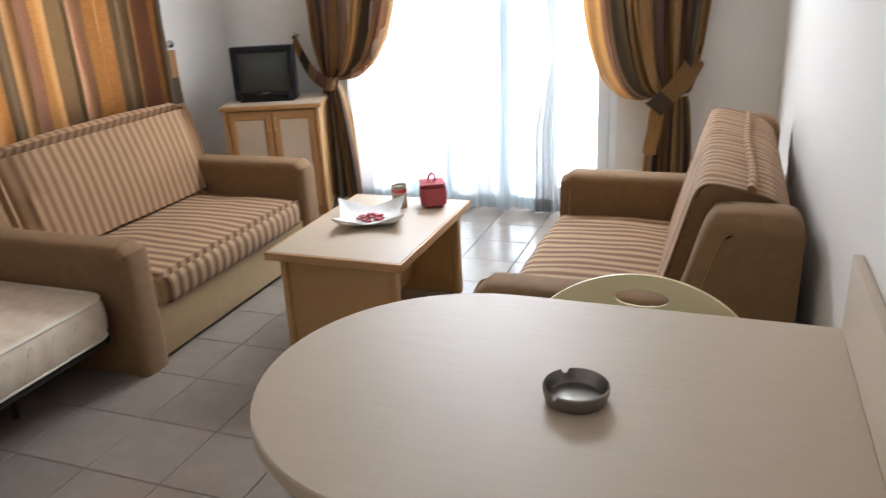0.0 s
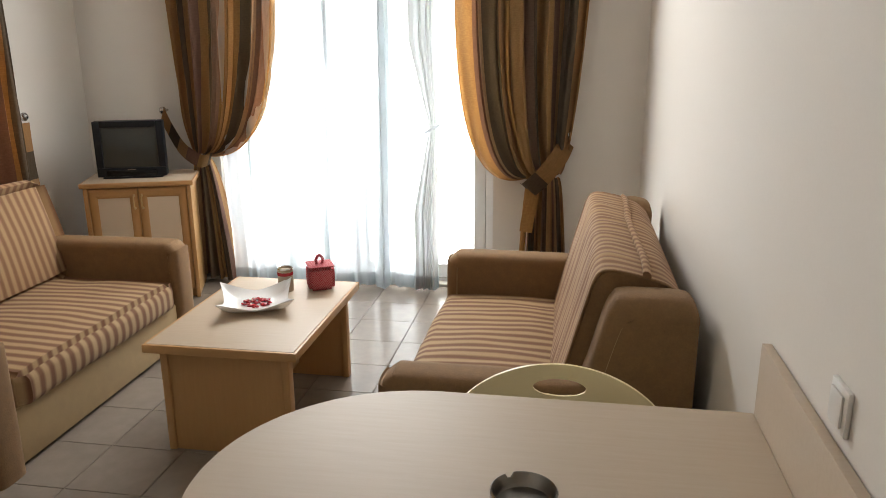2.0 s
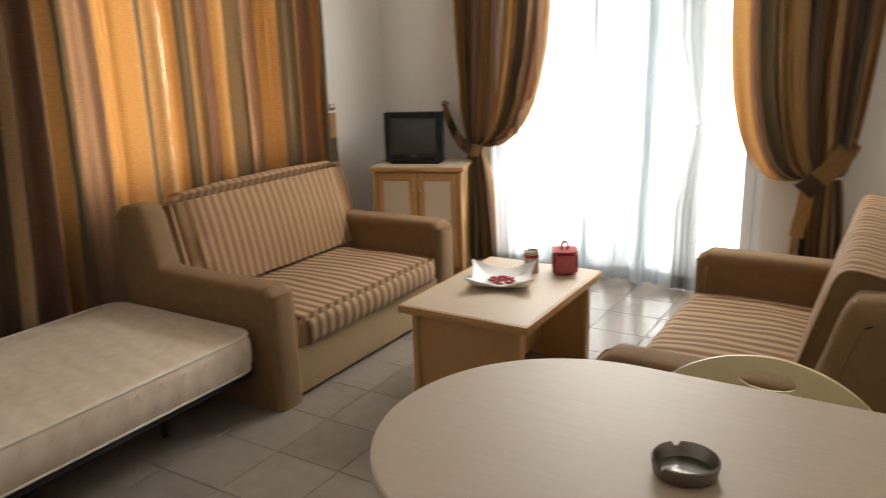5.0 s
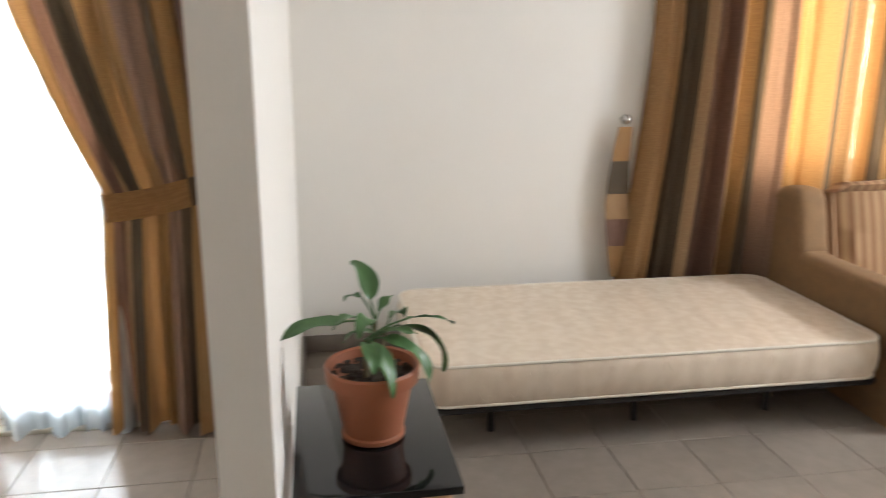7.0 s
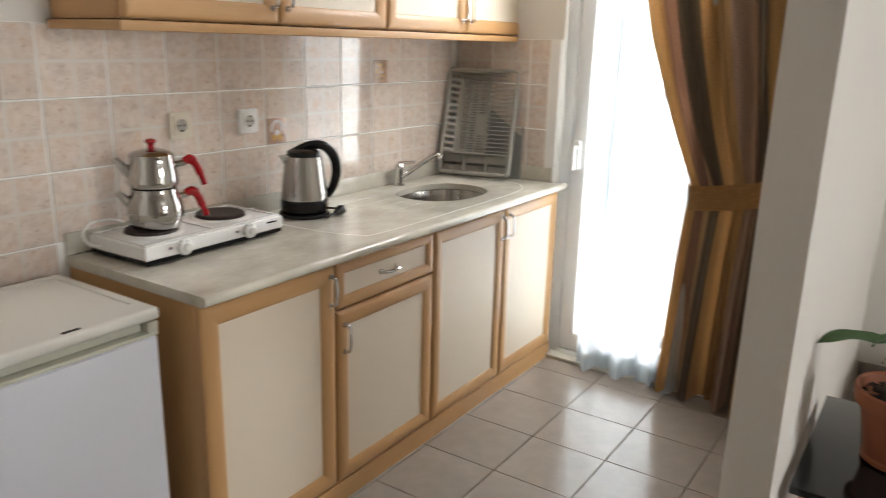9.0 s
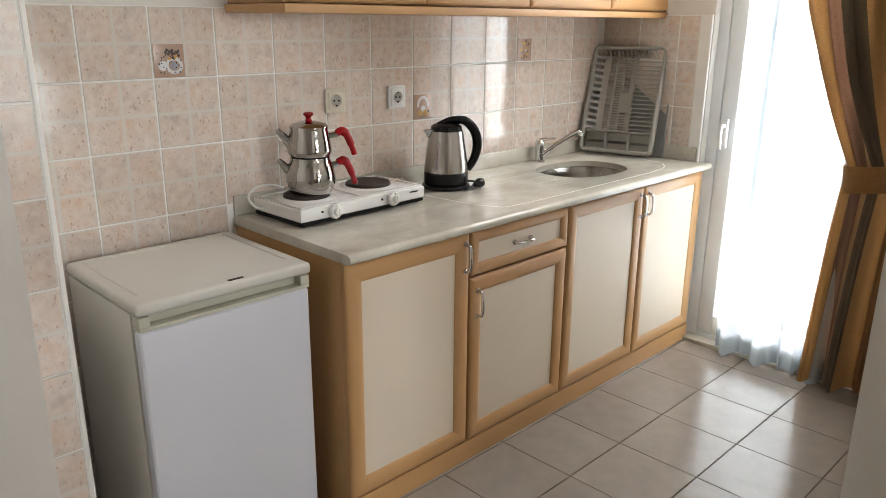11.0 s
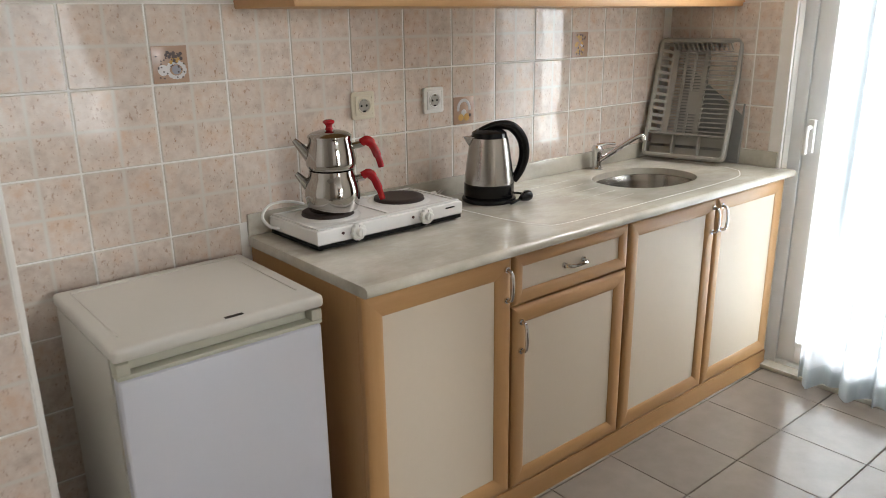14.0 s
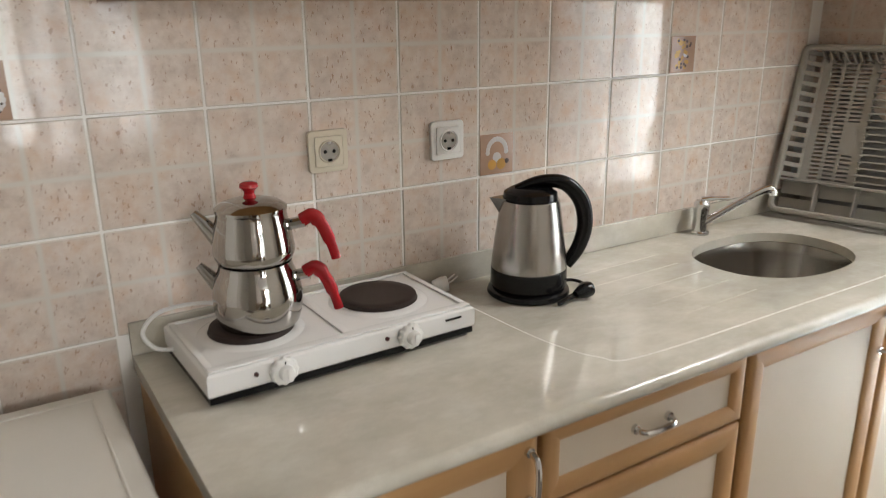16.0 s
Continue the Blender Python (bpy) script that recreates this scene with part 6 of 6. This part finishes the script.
wallbm = bmesh.new()
prism(wallbm, across(0.0, 0.16), 2, 0.1, RH - 0.014)
prism(wallbm, across(0.86, 1.0), 2, 0.1, RH - 0.014)
part("side_wall", wallbm, GREYP, rk)
slot = mesh_of("slot_bar", prism(bmesh.new(), across(0.16, 0.86), 2, 0, 0.013), GREYP)
for k in range(13):
    part("slot_bar", slot, GREYP, rk, at=pose(0, 0, 0.112 + k * 0.0302))
part("top_wall", boxes(((0.06, -0.054, RH - 0.02), (RW - 0.016, -0.014, RH - 0.016))), GREYP, rk)
tbar = mesh_of("top_bar", boxes(((0, -0.056, 0), (0.004, -0.02, 0.03))), GREYP)
for k in range(13):
    part("top_bar", tbar, GREYP, rk, at=pose(0.068 + 0.02 * k, 0, RH - 0.046, 0, -28, 0))
part("divider", boxes(((0.016, -0.054, 0.1), (RW - 0.016, -0.01, 0.106)), ((0.118, -0.05, 0.014), (0.124, -0.01, 0.1)), ((0.226, -0.05, 0.014), (0.232, -0.01, 0.1)), bevel=0.002), GREYP, rk)
part("cutlery_tray", boxes(((0.016, -0.016, 0.012), (RW - 0.016, -0.01, 0.05)), ((0.016, -0.016, 0.062), (RW - 0.016, -0.01, 0.1))), GREYP, rk)
part("floor_rail", boxes(((0.06, -0.02, 0.106), (0.082, -0.012, RH - 0.02)), ((0.11, -0.02, 0.106), (0.12, -0.012, RH - 0.02)), ((0.149, -0.02, 0.106), (0.158, -0.012, RH - 0.02)), ((0.19, -0.02, 0.106), (0.212, -0.012, RH - 0.02)), ((RW - 0.016, -0.05, 0.106), (RW - 0.012, -0.012, RH - 0.02))), GREYP, rk)
fine = mesh_of("fine_bar", boxes(((0.082, -0.0195, 0), (0.19, -0.0125, 0.0062))), GREYP)
plate = mesh_of("plate_bar", boxes(((0.212, -0.045, 0), (RW - 0.014, -0.0385, 0.0042)), ((0.212, -0.0385, 0), (0.216, -0.012, 0.0042))), GREYP)
for k in range(31):
    part("fine_bar", fine, GREYP, rk, at=pose(0, 0, 0.108 + k * 0.0124))
for k in range(19):
    part("plate_bar", plate, GREYP, rk, at=pose(0, 0, 0.118 + k * 0.0196))
part("blank_panel", boxes(((0.158, -0.0205, 0.2), (0.19, -0.0115, 0.29))), GREYP, rk)
tr = thing("drip_tray", Matrix.Translation((2.168, 0.09, 0.862)) @ Matrix.Rotation(radians(95), 4, "Z") @ Matrix.Rotation(radians(-7), 4, "X"), "flat grey plastic drip tray behind the dish rack", "drip tray")
TRAYP = plain("dark_grey_plastic", (0.27, 0.27, 0.255), 0.5)
part("panel", boxes(((0.008, 0.002, 0.008), (0.292, 0.008, 0.432))), TRAYP, tr)
part("rim", boxes(((0, -0.004, 0), (0.009, 0.014, 0.44)), ((0.291, -0.004, 0), (0.3, 0.014, 0.44)), ((0.009, -0.004, 0.431), (0.291, 0.014, 0.44)), ((0.009, -0.004, 0), (0.291, 0.014, 0.009)), bevel=0.003), TRAYP, tr)


# ---- wall tiles ----
def tile_mesh(w, h):
    bm = box(bmesh.new(), (0.0014, 0.0, 0.0014), (w - 0.0014, 0.0078, h - 0.0014), 0.0026, 1)
    return mesh_of("wall_tile", bm, WTILE, 20)


TILE = tile_mesh(0.2, 0.2)
HALF = tile_mesh(0.1, 0.2)
PIER = tile_mesh(0.119, 0.2)
tw = tagged(new("tile_wall"), "pink beige glazed kitchen wall tiles with cream joints", kind="structure")
part("joint_bed", boxes(((2.107, 0.0, 0.1), (4.818, 0.0098, 1.5)), ((2.1051, 0.0098, 0.86), (2.1148, 0.548, 1.5)), ((4.82, 0.4505, 0.0), (4.949, 0.4603, 1.5))), WGROUT, tw)
for j in range(7):
    z = 1.3 - 0.2 * j
    for i in range(-3, 12):
        x = 4.17 - 0.2 * i
        if (j >= 3 and x < 4.1) or x < 2.1:
            continue
        tl = part("tile", TILE if x + 0.2 <= 4.83 else HALF, WTILE, tw, at=pose(x, 0.004, z))
    if j < 3:
        for k in range(3):
            if k < 2:
                part("tile", TILE, WTILE, tw, at=pose(2.109, 0.205 + 0.2 * k, z, 0, 0, -90))
            else:
                part("tile", HALF, WTILE, tw, at=pose(2.109, 0.505, z, 0, 0, -90))
    part("tile", PIER, WTILE, tw, at=pose(4.829, 0.4545, z))
part("corner_trim", boxes(((4.817, 0.0105, 0), (4.8285, 0.463, 1.5)), ((2.106, 0.5485, 0.86), (2.12, 0.556, 1.5)), ((4.82, 0.455, 1.5), (4.949, 0.463, 1.505)), bevel=0.002), WGROUT, tw)

# ---- floor tiles ----
bm = box(bmesh.new(), (0.0015, 0.0015, -0.006), (0.2985, 0.2985, 0.0), 0.0015, 1)
FT = mesh_of("floor_tile", bm, FLOORT)
for i in range(-5, 8):
    for j in range(-3, 20):
        x, y = 2.86 + 0.3 * i, 0.89 + 0.3 * j
        if (x < 1.9 and y < 1.6) or x > 4.9 or y > 6.6 or (y < -0.2):
            continue
        part("tile", FT, FLOORT, floor, at=pose(x, y, 0, 0, 0, 90 * ((i * 7 + j * 3) % 4)) @ Matrix.Translation([(0, 0, 0), (0, -0.3, 0), (-0.3, -0.3, 0), (-0.3, 0, 0)][(i * 7 + j * 3) % 4]))
bm = bmesh.new()
for i in range(7, 12):
    for j in range(-2, 7):
        x, y = 2.86 + 0.3 * i, 0.89 + 0.3 * j
        box(bm, (x + 0.0015, y + 0.0015, -0.006), (x + 0.2985, y + 0.2985, 0.0))
hall = part("hall_tiles", bm, FLOORT, floor)
tagged(hall, kind="stuff")
